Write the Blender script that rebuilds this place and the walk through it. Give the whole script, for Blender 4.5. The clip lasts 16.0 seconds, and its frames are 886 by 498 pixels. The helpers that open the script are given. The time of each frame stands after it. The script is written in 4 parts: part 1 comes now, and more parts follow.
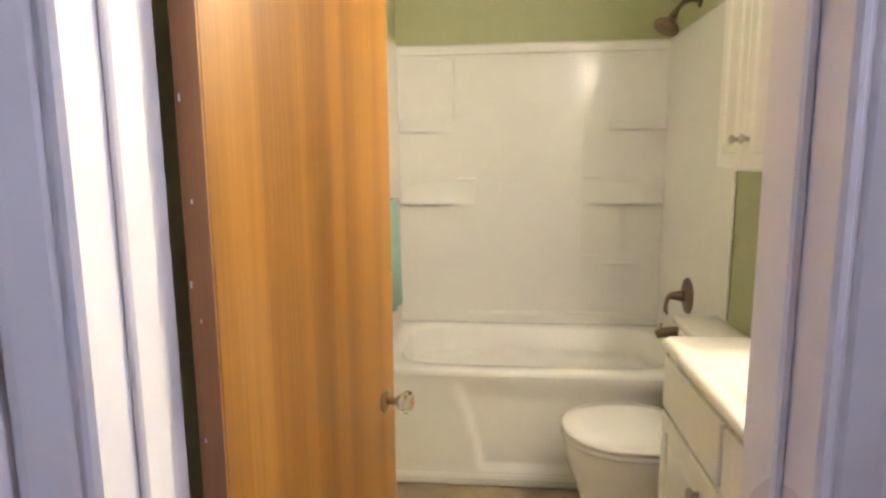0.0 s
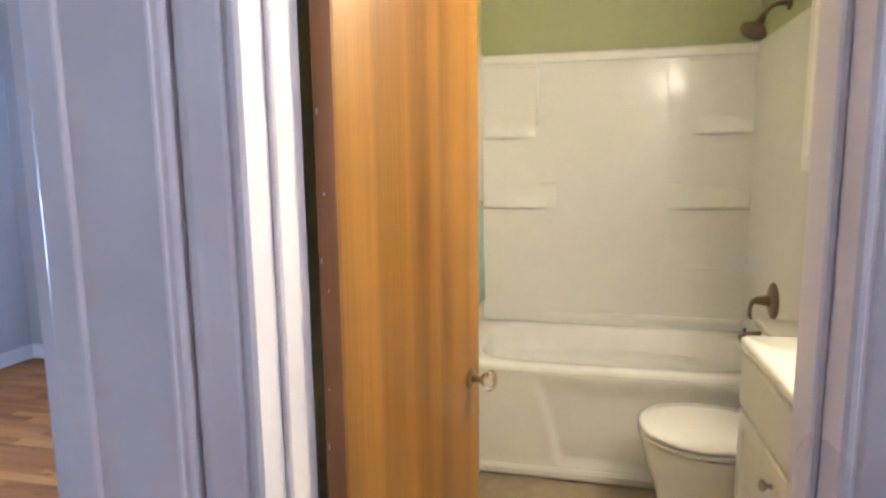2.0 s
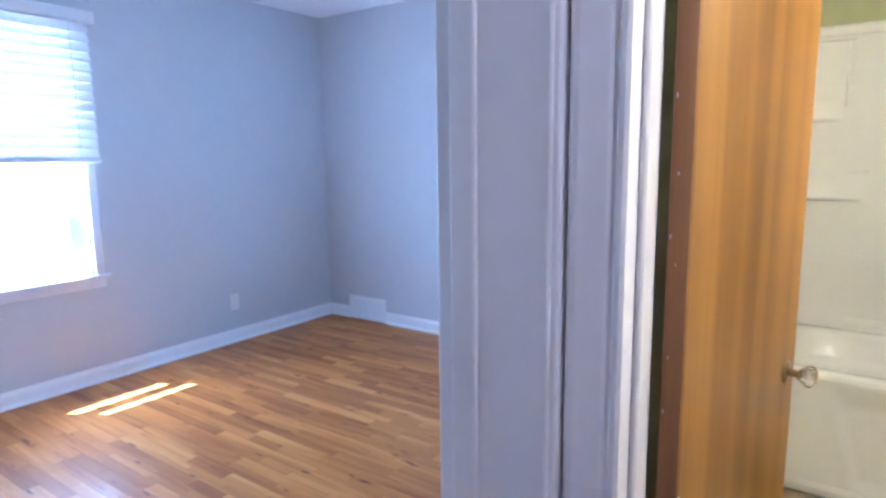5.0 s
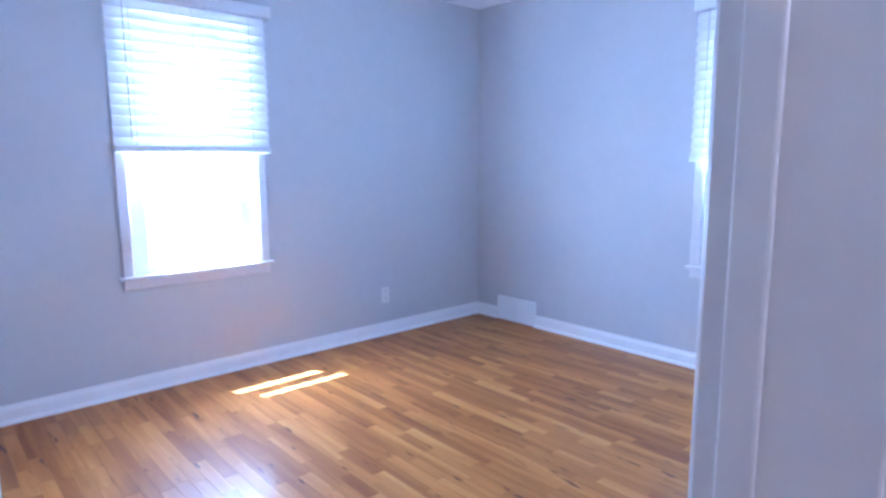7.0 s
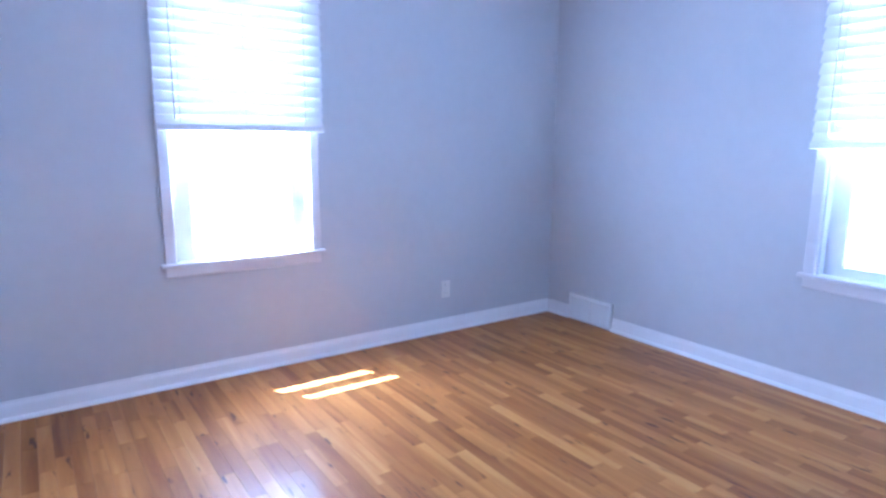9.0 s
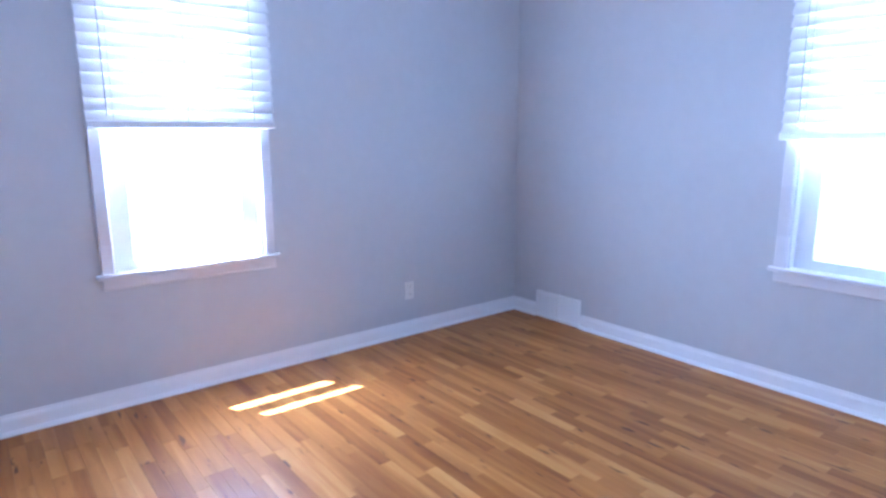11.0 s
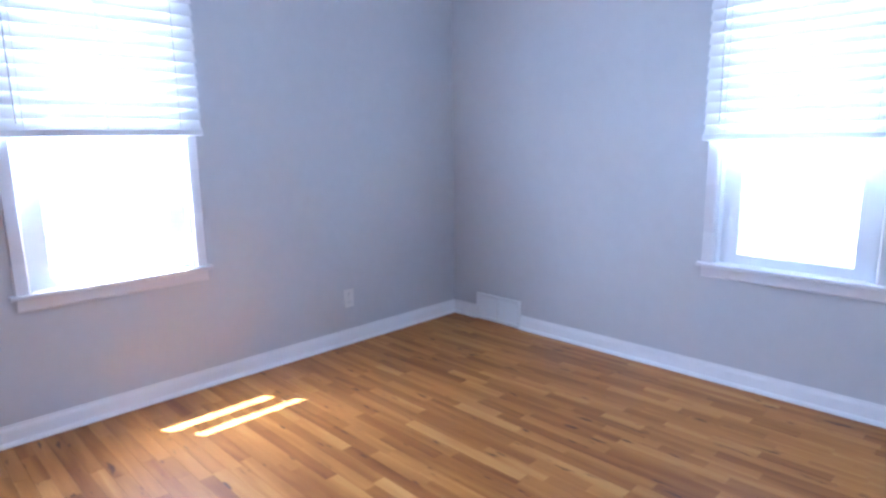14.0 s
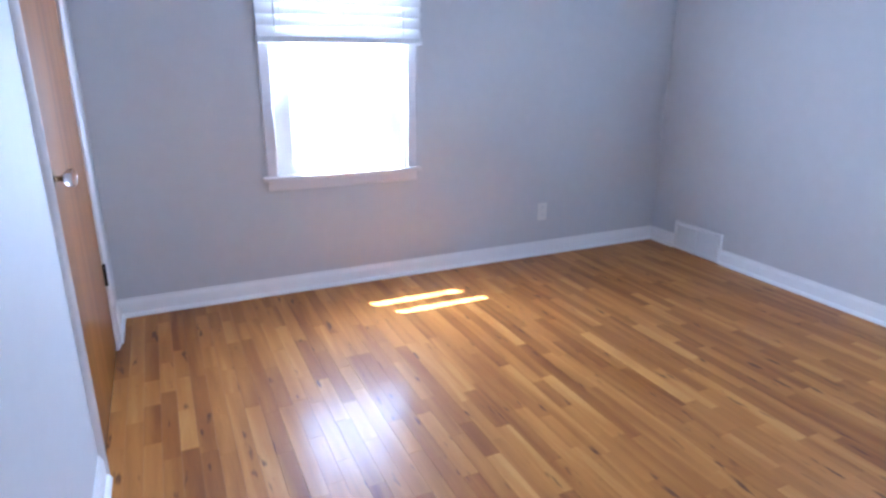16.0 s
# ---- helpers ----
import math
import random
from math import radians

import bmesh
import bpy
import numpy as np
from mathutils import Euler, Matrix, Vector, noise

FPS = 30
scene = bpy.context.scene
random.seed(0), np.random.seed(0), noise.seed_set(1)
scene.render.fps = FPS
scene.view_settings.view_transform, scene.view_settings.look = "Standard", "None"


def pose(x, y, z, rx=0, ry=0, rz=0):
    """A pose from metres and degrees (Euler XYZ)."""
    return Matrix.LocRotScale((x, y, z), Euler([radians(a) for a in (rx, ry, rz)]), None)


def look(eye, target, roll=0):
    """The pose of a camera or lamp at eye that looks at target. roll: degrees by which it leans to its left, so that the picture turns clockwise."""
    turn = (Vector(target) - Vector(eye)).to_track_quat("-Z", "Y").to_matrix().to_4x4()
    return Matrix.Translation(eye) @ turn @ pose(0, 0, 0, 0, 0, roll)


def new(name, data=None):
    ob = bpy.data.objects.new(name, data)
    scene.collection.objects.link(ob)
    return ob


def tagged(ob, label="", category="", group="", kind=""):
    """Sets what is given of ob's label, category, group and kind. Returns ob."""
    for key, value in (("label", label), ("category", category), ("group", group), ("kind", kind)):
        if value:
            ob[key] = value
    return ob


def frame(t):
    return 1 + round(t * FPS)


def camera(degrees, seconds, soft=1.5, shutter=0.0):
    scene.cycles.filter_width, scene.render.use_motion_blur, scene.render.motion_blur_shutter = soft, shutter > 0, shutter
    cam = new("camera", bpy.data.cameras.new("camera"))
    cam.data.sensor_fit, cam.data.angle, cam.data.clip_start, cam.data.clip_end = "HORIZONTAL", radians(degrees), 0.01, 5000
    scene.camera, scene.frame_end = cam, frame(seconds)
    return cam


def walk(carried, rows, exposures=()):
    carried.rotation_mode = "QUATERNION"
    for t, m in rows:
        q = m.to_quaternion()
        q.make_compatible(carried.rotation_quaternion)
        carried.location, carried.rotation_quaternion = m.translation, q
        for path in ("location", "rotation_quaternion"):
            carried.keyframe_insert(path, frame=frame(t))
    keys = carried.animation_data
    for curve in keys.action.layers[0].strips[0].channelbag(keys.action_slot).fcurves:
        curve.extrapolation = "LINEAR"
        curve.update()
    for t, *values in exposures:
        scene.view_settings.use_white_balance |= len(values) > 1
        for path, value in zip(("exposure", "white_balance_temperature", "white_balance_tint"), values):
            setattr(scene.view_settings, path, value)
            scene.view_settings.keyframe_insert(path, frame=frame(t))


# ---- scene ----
cam = camera(72.46, 16.0, soft=2.7)
PATH = [
    (0.0, look((0.0033, -0.0011, 1.3488), (-0.1881, 1.9667, 1.0470), -0.511)),
    (0.5, look((0.0148, -0.0492, 1.3517), (-0.2441, 1.9129, 1.0640), -0.633)),
    (1.0, look((0.0235, -0.0916, 1.3520), (-0.2885, 1.8648, 1.0782), -0.686)),
    (1.5, look((0.0167, -0.1197, 1.3512), (-0.3442, 1.8275, 1.0721), -0.621)),
    (2.0, look((0.0129, -0.1386, 1.3412), (-0.4403, 1.7895, 1.0634), -0.699)),
    (2.5, look((-0.0009, -0.1586, 1.3407), (-0.5743, 1.7354, 1.0509), -0.255)),
    (3.0, look((-0.0245, -0.1811, 1.3430), (-0.7318, 1.6671, 1.0534), -0.426)),
    (3.5, look((-0.0543, -0.1941, 1.3383), (-0.8881, 1.6001, 1.0462), -0.348)),
    (4.0, look((-0.0743, -0.2236, 1.3393), (-1.0233, 1.5117, 1.0422), -0.624)),
    (4.5, look((-0.0904, -0.2618, 1.3363), (-1.1383, 1.4143, 1.0324), -0.613)),
    (5.0, look((-0.1017, -0.2884, 1.3321), (-1.2488, 1.3214, 1.0275), -0.724)),
    (7.5, look((-0.4123, -0.1556, 1.2623), (-1.9680, 1.0648, 0.9615), 0.201)),
    (8.0, look((-0.4915, -0.0630, 1.2676), (-2.0915, 1.0752, 0.9468), 0.565)),
    (10.5, look((-0.7073, 0.1459, 1.2949), (-2.3244, 1.2617, 0.9208), 0.272)),
    (11.0, look((-0.7489, 0.1581, 1.2965), (-2.2874, 1.3787, 0.9181), -0.193)),
    (11.5, look((-0.7756, 0.1561, 1.2936), (-2.2313, 1.4736, 0.9128), -0.419)),
    (12.0, look((-0.8140, 0.1599, 1.2971), (-2.1857, 1.5639, 0.9132), -0.288)),
    (12.5, look((-0.8373, 0.1571, 1.3065), (-2.1365, 1.6281, 0.9215), -0.322)),
    (13.0, look((-0.8383, 0.1540, 1.3108), (-2.1026, 1.6563, 0.9305), -0.589)),
    (13.5, look((-0.8193, 0.1508, 1.3087), (-2.1165, 1.6273, 0.9381), -0.782)),
    (14.0, look((-0.7789, 0.1596, 1.3019), (-2.1796, 1.5387, 0.9326), -0.905)),
    (14.5, look((-0.7160, 0.1696, 1.3015), (-2.2400, 1.4035, 0.9079), -0.573)),
    (15.0, look((-0.6592, 0.1720, 1.2980), (-2.2845, 1.2473, 0.8487), -0.053)),
    (15.5, look((-0.6462, 0.1489, 1.2830), (-2.3399, 1.0724, 0.7554), 0.242)),
    (16.0, look((-0.6400, 0.1275, 1.2737), (-2.3648, 0.9323, 0.6592), 0.426)),
]
EXPOSURES = [(0.0, 4.1, 4820, 13), (2.0, 4.1, 4780, 12), (3.0, 4.1, 4620, 11), (4.0, 4.12, 4450, 11), (5.0, 4.16, 4400, 10), (7.5, 4.2, 4360, 14), (10.5, 4.12, 4620, 15), (13.0, 4.06, 4900, 13), (16.0, 4.0, 5080, 10)]

walk(cam, PATH, EXPOSURES)
# ---------------------------------------------------------------- light
SUN_DIR = Vector((1.0, 0.63, -2.15)).normalized()
world = bpy.data.worlds.new("sky")
scene.world = world
world.use_nodes = True
wn = world.node_tree
sky = wn.nodes.new("ShaderNodeTexSky")
sky.sky_type = "NISHITA"
sky.sun_disc = False
sky.sun_elevation = math.asin(-SUN_DIR.z)
sky.sun_rotation = math.atan2(-SUN_DIR.x, -SUN_DIR.y)
wn.nodes["Background"].inputs["Strength"].default_value = 0.05
wn.links.new(sky.outputs["Color"], wn.nodes["Background"].inputs["Color"])

sun_data = bpy.data.lights.new("sun", "SUN")
sun_data.energy, sun_data.angle, sun_data.color = 5.0, radians(0.5), (1.0, 0.95, 0.88)
sun = new("sun", sun_data)
sun.rotation_euler = SUN_DIR.to_track_quat("-Z", "Y").to_euler()


def area_lamp(name, m, sx, sy, watts, color):
    data = bpy.data.lights.new(name, "AREA")
    data.shape, data.size, data.size_y, data.energy, data.color = "RECTANGLE", sx, sy, watts, color
    ob = new(name, data)
    ob.matrix_world = m
    return ob


# daylight in the two window openings, standing just outside the panes
area_lamp("window_daylight", look((-4.03, 1.03, 1.37), (-3.0, 1.06, 1.80)), 0.66, 1.38, 5.9, (0.70, 0.80, 1.0))
area_lamp("window_daylight", look((-1.635, 3.50, 1.50), (-1.70, 2.4, 2.40)), 0.62, 1.10, 4.7, (0.67, 0.79, 1.0))

# ---------------------------------------------------------------- materials


def mat(name, color, rough=0.5, metal=0.0, spread=0.06, grain=18.0, coarse=1.6, bump=0.02, bump_scale=220.0, coat=0.0, coord="Object", spec=0.5):
    """A surface with colour varied at two scales and a fine relief."""
    m = bpy.data.materials.new(name)
    m.use_nodes = True
    nt = m.node_tree
    p = nt.nodes["Principled BSDF"]
    tc = nt.nodes.new("ShaderNodeTexCoord")
    n1, n2 = nt.nodes.new("ShaderNodeTexNoise"), nt.nodes.new("ShaderNodeTexNoise")
    n1.inputs["Scale"].default_value, n2.inputs["Scale"].default_value = grain, coarse
    n1.inputs["Detail"].default_value, n2.inputs["Detail"].default_value = 5, 3
    add = nt.nodes.new("ShaderNodeMath")
    add.operation = "ADD"
    ramp = nt.nodes.new("ShaderNodeMapRange")
    ramp.inputs["From Min"].default_value, ramp.inputs["From Max"].default_value = 0.6, 1.4
    ramp.inputs["To Min"].default_value, ramp.inputs["To Max"].default_value = 1 - spread, 1 + spread
    mul = nt.nodes.new("ShaderNodeVectorMath")
    mul.operation = "SCALE"
    mul.inputs[0].default_value = color
    for n in (n1, n2):
        nt.links.new(tc.outputs[coord], n.inputs["Vector"])
    nt.links.new(n1.outputs["Fac"], add.inputs[0])
    nt.links.new(n2.outputs["Fac"], add.inputs[1])
    nt.links.new(add.outputs[0], ramp.inputs["Value"])
    nt.links.new(ramp.outputs["Result"], mul.inputs["Scale"])
    nt.links.new(mul.outputs["Vector"], p.inputs["Base Color"])
    rr = nt.nodes.new("ShaderNodeMapRange")
    rr.inputs["From Min"].default_value, rr.inputs["From Max"].default_value = 0.3, 0.7
    rr.inputs["To Min"].default_value, rr.inputs["To Max"].default_value = max(rough - 0.06, 0.02), min(rough + 0.06, 1)
    nt.links.new(n2.outputs["Fac"], rr.inputs["Value"])
    nt.links.new(rr.outputs["Result"], p.inputs["Roughness"])
    p.inputs["Metallic"].default_value = metal
    p.inputs["Coat Weight"].default_value = coat
    p.inputs["Coat Roughness"].default_value = 0.08
    p.inputs["Specular IOR Level"].default_value = spec
    if bump:
        n3 = nt.nodes.new("ShaderNodeTexNoise")
        n3.inputs["Scale"].default_value = bump_scale
        n3.inputs["Detail"].default_value = 3
        nt.links.new(tc.outputs[coord], n3.inputs["Vector"])
        b = nt.nodes.new("ShaderNodeBump")
        b.inputs["Strength"].default_value = bump * 5
        b.inputs["Distance"].default_value = 0.001
        nt.links.new(n3.outputs["Fac"], b.inputs["Height"])
        nt.links.new(b.outputs["Normal"], p.inputs["Normal"])
    return m


def wood(name, stops, stretch, rough, vary=0.0, grain=60.0, band=9.0, coat=0.2, knots=0.0, fine_mix=0.36, spec=0.5, contrast=1.0):
    """Wood with long grain (stretch: scale of the coordinates), broad bands and, for boards, a tone of each piece's own."""
    m = bpy.data.materials.new(name)
    m.use_nodes = True
    nt = m.node_tree
    L, N = nt.links.new, nt.nodes.new
    p = nt.nodes["Principled BSDF"]
    tc, info = N("ShaderNodeTexCoord"), N("ShaderNodeObjectInfo")
    shift = N("ShaderNodeVectorMath")
    shift.operation = "SCALE"
    shift.inputs[0].default_value = (37.0, 53.0, 71.0)
    L(info.outputs["Random"], shift.inputs["Scale"])
    off = N("ShaderNodeVectorMath")
    L(tc.outputs["Object"], off.inputs[0])
    L(shift.outputs["Vector"], off.inputs[1])
    sc = N("ShaderNodeVectorMath")
    sc.operation = "MULTIPLY"
    sc.inputs[1].default_value = stretch
    L(off.outputs["Vector"], sc.inputs[0])
    fine, broad = N("ShaderNodeTexNoise"), N("ShaderNodeTexNoise")
    for n, s, d, dist in ((fine, grain, 6, 0.6), (broad, band, 1.2, 0.6)):
        n.inputs["Scale"].default_value, n.inputs["Detail"].default_value, n.inputs["Distortion"].default_value = s, d, dist
        L(sc.outputs["Vector"], n.inputs["Vector"])
    mix = N("ShaderNodeMix")
    mix.inputs["Factor"].default_value = fine_mix
    L(broad.outputs["Fac"], mix.inputs["A"])
    L(fine.outputs["Fac"], mix.inputs["B"])
    tone = N("ShaderNodeMath")
    tone.operation = "MULTIPLY_ADD"
    tone.inputs[1].default_value, tone.inputs[2].default_value = vary, -vary / 2
    L(info.outputs["Random"], tone.inputs[0])
    flat = N("ShaderNodeMath")
    flat.operation = "MULTIPLY_ADD"
    flat.inputs[1].default_value, flat.inputs[2].default_value = contrast, 0.5 - contrast / 2
    L(mix.outputs["Result"], flat.inputs[0])
    tot = N("ShaderNodeMath")
    L(flat.outputs[0], tot.inputs[0])
    L(tone.outputs[0], tot.inputs[1])
    ramp = N("ShaderNodeValToRGB")
    el = ramp.color_ramp.elements
    while len(el) < len(stops):
        el.new(0.5)
    for e, (pos, col) in zip(el, stops):
        e.position, e.color = pos, (*col, 1)
    L(tot.outputs[0], ramp.inputs["Fac"])
    last = ramp.outputs["Color"]
    if knots:
        kn = N("ShaderNodeTexNoise")
        ks = N("ShaderNodeVectorMath")
        ks.operation = "MULTIPLY"
        ks.inputs[1].default_value = (5.0, 22.0, 22.0)
        L(off.outputs["Vector"], ks.inputs[0])
        L(ks.outputs["Vector"], kn.inputs["Vector"])
        kn.inputs["Scale"].default_value, kn.inputs["Detail"].default_value = 1.3, 2
        kr = N("ShaderNodeMapRange")
        kr.inputs["From Min"].default_value, kr.inputs["From Max"].default_value = 0.66, 0.74
        kr.inputs["To Max"].default_value = knots
        L(kn.outputs["Fac"], kr.inputs["Value"])
        km = N("ShaderNodeMix")
        km.data_type = "RGBA"
        L(kr.outputs["Result"], km.inputs["Factor"])
        L(last, km.inputs["A"])
        km.inputs["B"].default_value = (0.095, 0.034, 0.014, 1)
        last = km.outputs["Result"]
    L(last, p.inputs["Base Color"])
    rm = N("ShaderNodeMapRange")
    rm.inputs["To Min"].default_value, rm.inputs["To Max"].default_value = rough - 0.05, rough + 0.08
    L(fine.outputs["Fac"], rm.inputs["Value"])
    L(rm.outputs["Result"], p.inputs["Roughness"])
    p.inputs["Coat Weight"].default_value, p.inputs["Coat Roughness"].default_value = coat, 0.17
    p.inputs["Specular IOR Level"].default_value = spec
    b = N("ShaderNodeBump")
    b.inputs["Strength"].default_value, b.inputs["Distance"].default_value = 0.12, 0.0006
    L(fine.outputs["Fac"], b.inputs["Height"])
    L(b.outputs["Normal"], p.inputs["Normal"])
    return m


def glass(name, rough=0.0, tint=(1, 1, 1)):
    m = bpy.data.materials.new(name)
    m.use_nodes = True
    p = m.node_tree.nodes["Principled BSDF"]
    p.inputs["Base Color"].default_value = (*tint, 1)
    p.inputs["Transmission Weight"].default_value = 1
    p.inputs["Roughness"].default_value, p.inputs["IOR"].default_value = rough, 1.5
    return m


M_WALL = mat("grey_wall_paint", (0.58, 0.585, 0.595), 0.62, spread=0.03, bump=0.05, bump_scale=160)
# unseen hall walls darkened so that less daylight bounces onto the door trim
M_HALL_DIM = mat("hall_wall_paint_dim", (0.34, 0.34, 0.35), 0.62, spread=0.03, bump=0.05, bump_scale=160)
M_GREEN = mat("green_wall_paint", (0.44, 0.455, 0.235), 0.55, spread=0.05, bump=0.06, bump_scale=140)
# one trim white; light put into the colour: doors and windows dimmer, baseboards brighter
M_TRIM = mat("white_gloss_trim", (0.74, 0.725, 0.73), 0.30, spread=0.03, bump=0.02, bump_scale=60)
M_TRIM_BRIGHT = mat("white_baseboard_paint", (0.87, 0.87, 0.87), 0.35, spread=0.03, bump=0.02, bump_scale=60)
M_CEIL = mat("ceiling_paint", (0.87, 0.87, 0.87), 0.8, spread=0.03, bump=0.12, bump_scale=90)
M_ACRYL = mat("white_acrylic", (0.86, 0.84, 0.79), 0.13, spread=0.02, bump=0.0)
M_PORC = mat("white_porcelain", (0.82, 0.79, 0.74), 0.08, spread=0.02, bump=0.0)
M_CAB = mat("white_cabinet_paint", (0.80, 0.77, 0.72), 0.35, spread=0.03, bump=0.02, bump_scale=80)
M_MARBLE = mat("cultured_marble", (0.83, 0.79, 0.71), 0.12, spread=0.05, grain=9, bump=0.0)
M_BRONZE = mat("oiled_bronze", (0.20, 0.145, 0.10), 0.33, metal=0.9, spread=0.2, bump=0.01)
M_DARK = mat("dark_bronze", (0.030, 0.024, 0.020), 0.42, metal=0.7, spread=0.25, bump=0.02)
M_BRASS = mat("aged_brass", (0.36, 0.27, 0.15), 0.30, metal=1.0, spread=0.2, bump=0.01)
M_NICKEL = mat("satin_nickel", (0.46, 0.43, 0.39), 0.28, metal=1.0, spread=0.1, bump=0.0)
M_VINYL = mat("white_vinyl", (0.80, 0.81, 0.82), 0.4, spread=0.02, bump=0.0)
M_TOWEL = mat("teal_terry", (0.34, 0.50, 0.47), 0.95, spread=0.2, grain=90, bump=0.6, bump_scale=420)
M_PLATE = mat("ivory_plastic", (0.78, 0.77, 0.74), 0.35, spread=0.02, bump=0.0)
M_DUCT_SHADE = mat("duct_shade", (0.16, 0.16, 0.17), 0.7, spread=0.2)
M_SLOT = mat("dark_slot", (0.03, 0.03, 0.03), 0.6, spread=0.1, bump=0.0)
M_TILE = mat("travertine_vinyl_tile", (0.84, 0.76, 0.61), 0.34, spread=0.42, grain=16, coarse=6.5, bump=0.06, bump_scale=70)
M_GROUT = mat("tile_joint", (0.34, 0.27, 0.18), 0.8, spread=0.2)
M_SUB = mat("subfloor", (0.10, 0.06, 0.035), 0.8, spread=0.2)
M_GROUND = mat("dry_lawn", (0.20, 0.22, 0.10), 0.95, spread=0.4, grain=6, coarse=0.3, bump=0.5, bump_scale=12)
M_FENCE = mat("weathered_fence", (0.42, 0.32, 0.26), 0.8, spread=0.25, grain=12, bump=0.3, bump_scale=40)
# for the added sun-blocking sheets outside the west window
M_BLOCKER = mat("blocker_paint", (0.62, 0.62, 0.60), 0.5, spread=0.06)
M_GLASS = glass("window_glass")
M_CRYSTAL = glass("crystal_knob_glass", 0.02, (0.97, 0.95, 0.92))
OAK = ((0.20, (0.175, 0.055, 0.011)), (0.40, (0.315, 0.115, 0.022)), (0.60, (0.455, 0.190, 0.040)), (0.82, (0.610, 0.318, 0.085)))
M_OAK = wood("oak_strip", OAK, (1.4, 16.0, 16.0), 0.44, vary=0.27, grain=9.0, band=1.0, coat=0.24, knots=0.9, fine_mix=0.25, spec=0.2, contrast=0.70)
FIR = ((0.28, (0.170, 0.068, 0.008)), (0.43, (0.250, 0.112, 0.014)), (0.53, (0.312, 0.146, 0.018)), (0.70, (0.400, 0.203, 0.033)))
M_DOOR = wood("varnished_fir", FIR, (12.0, 12.0, 0.18), 0.30, grain=18.0, band=0.95, coat=0.15, fine_mix=0.32, contrast=1.0)
# fir stops reddened, and darkened to put the closet door's shade into them
M_FIR_SHADED = wood("varnished_fir_shaded_red", [(q, (c[0] * 0.80, c[1] * 0.62, c[2] * 0.70)) for q, c in FIR], (12.0, 12.0, 0.22), 0.34, grain=9.0, band=1.1, coat=0.10, fine_mix=0.06)
M_EDGE = wood("raw_door_edge", ((0.3, (0.22, 0.095, 0.030)), (0.7, (0.34, 0.165, 0.058))), (12.0, 12.0, 0.5), 0.5, grain=14.0, band=2.0, coat=0.0)


def slat_material():
    m = bpy.data.materials.new("white_blind_slat")
    m.use_nodes = True
    nt = m.node_tree
    p = nt.nodes["Principled BSDF"]
    p.inputs["Base Color"].default_value, p.inputs["Roughness"].default_value = (0.88, 0.87, 0.86, 1), 0.45
    t = nt.nodes.new("ShaderNodeBsdfTranslucent")
    t.inputs["Color"].default_value = (0.90, 0.88, 0.86, 1)
    mix = nt.nodes.new("ShaderNodeMixShader")
    mix.inputs["Fac"].default_value = 0.25
    nt.links.new(p.outputs[0], mix.inputs[1])
    nt.links.new(t.outputs[0], mix.inputs[2])
    nt.links.new(mix.outputs[0], nt.nodes["Material Output"].inputs["Surface"])
    return m


M_SLAT = slat_material()


def lamp_glow():
    m = bpy.data.materials.new("lit_frosted_glass")
    m.use_nodes = True
    p = m.node_tree.nodes["Principled BSDF"]
    p.inputs["Base Color"].default_value = (0.9, 0.85, 0.75, 1)
    p.inputs["Emission Color"].default_value = (1.0, 0.71, 0.405, 1)
    p.inputs["Emission Strength"].default_value = VANITY_GLOW
    return m


VANITY_GLOW = 10.9
M_GLOW = lamp_glow()

# ---------------------------------------------------------------- mesh tools


def box(bm, x0, x1, y0, y1, z0, z1, bevel=0.0, seg=1):
    m = Matrix.LocRotScale(((x0 + x1) / 2, (y0 + y1) / 2, (z0 + z1) / 2), None, (abs(x1 - x0), abs(y1 - y0), abs(z1 - z0)))
    r = bmesh.ops.create_cube(bm, size=1.0, matrix=m)
    if bevel:
        es = list({e for v in r["verts"] for e in v.link_edges})
        bmesh.ops.bevel(bm, geom=es, offset=bevel, segments=seg, affect="EDGES", profile=0.5)
    return bm


def boxes(*dims, bevel=0.0, seg=1):
    bm = bmesh.new()
    for d in dims:
        box(bm, *d, bevel=bevel, seg=seg)
    return bm


def loft(bm, rings, cap0=True, cap1=True, closed=True):
    """Skin through rings of equally many points."""
    vs = [[bm.verts.new(p) for p in ring] for ring in rings]
    n = len(vs[0])
    for a, b in zip(vs, vs[1:]):
        for i in range(n if closed else n - 1):
            j = (i + 1) % n
            bm.faces.new((a[i], a[j], b[j], b[i]))
    if cap0:
        bm.faces.new(vs[0][::-1])
    if cap1:
        bm.faces.new(vs[-1])
    bmesh.ops.recalc_face_normals(bm, faces=bm.faces)
    return bm


def lathe(profile, seg=24, m=Matrix.Identity(4)):
    """profile: (radius, height) turned about the local z."""
    bm = bmesh.new()
    loft(bm, [[m @ Vector((r * math.cos(2 * math.pi * i / seg), r * math.sin(2 * math.pi * i / seg), z)) for i in range(seg)] for r, z in profile])
    return bm


def prism(poly, place, a, b):
    """The outline poly, its points carried by place(u, v, s), from s = a to s = b."""
    bm = bmesh.new()
    loft(bm, [[Vector(place(u, v, s)) for u, v in poly] for s in (a, b)])
    return bm


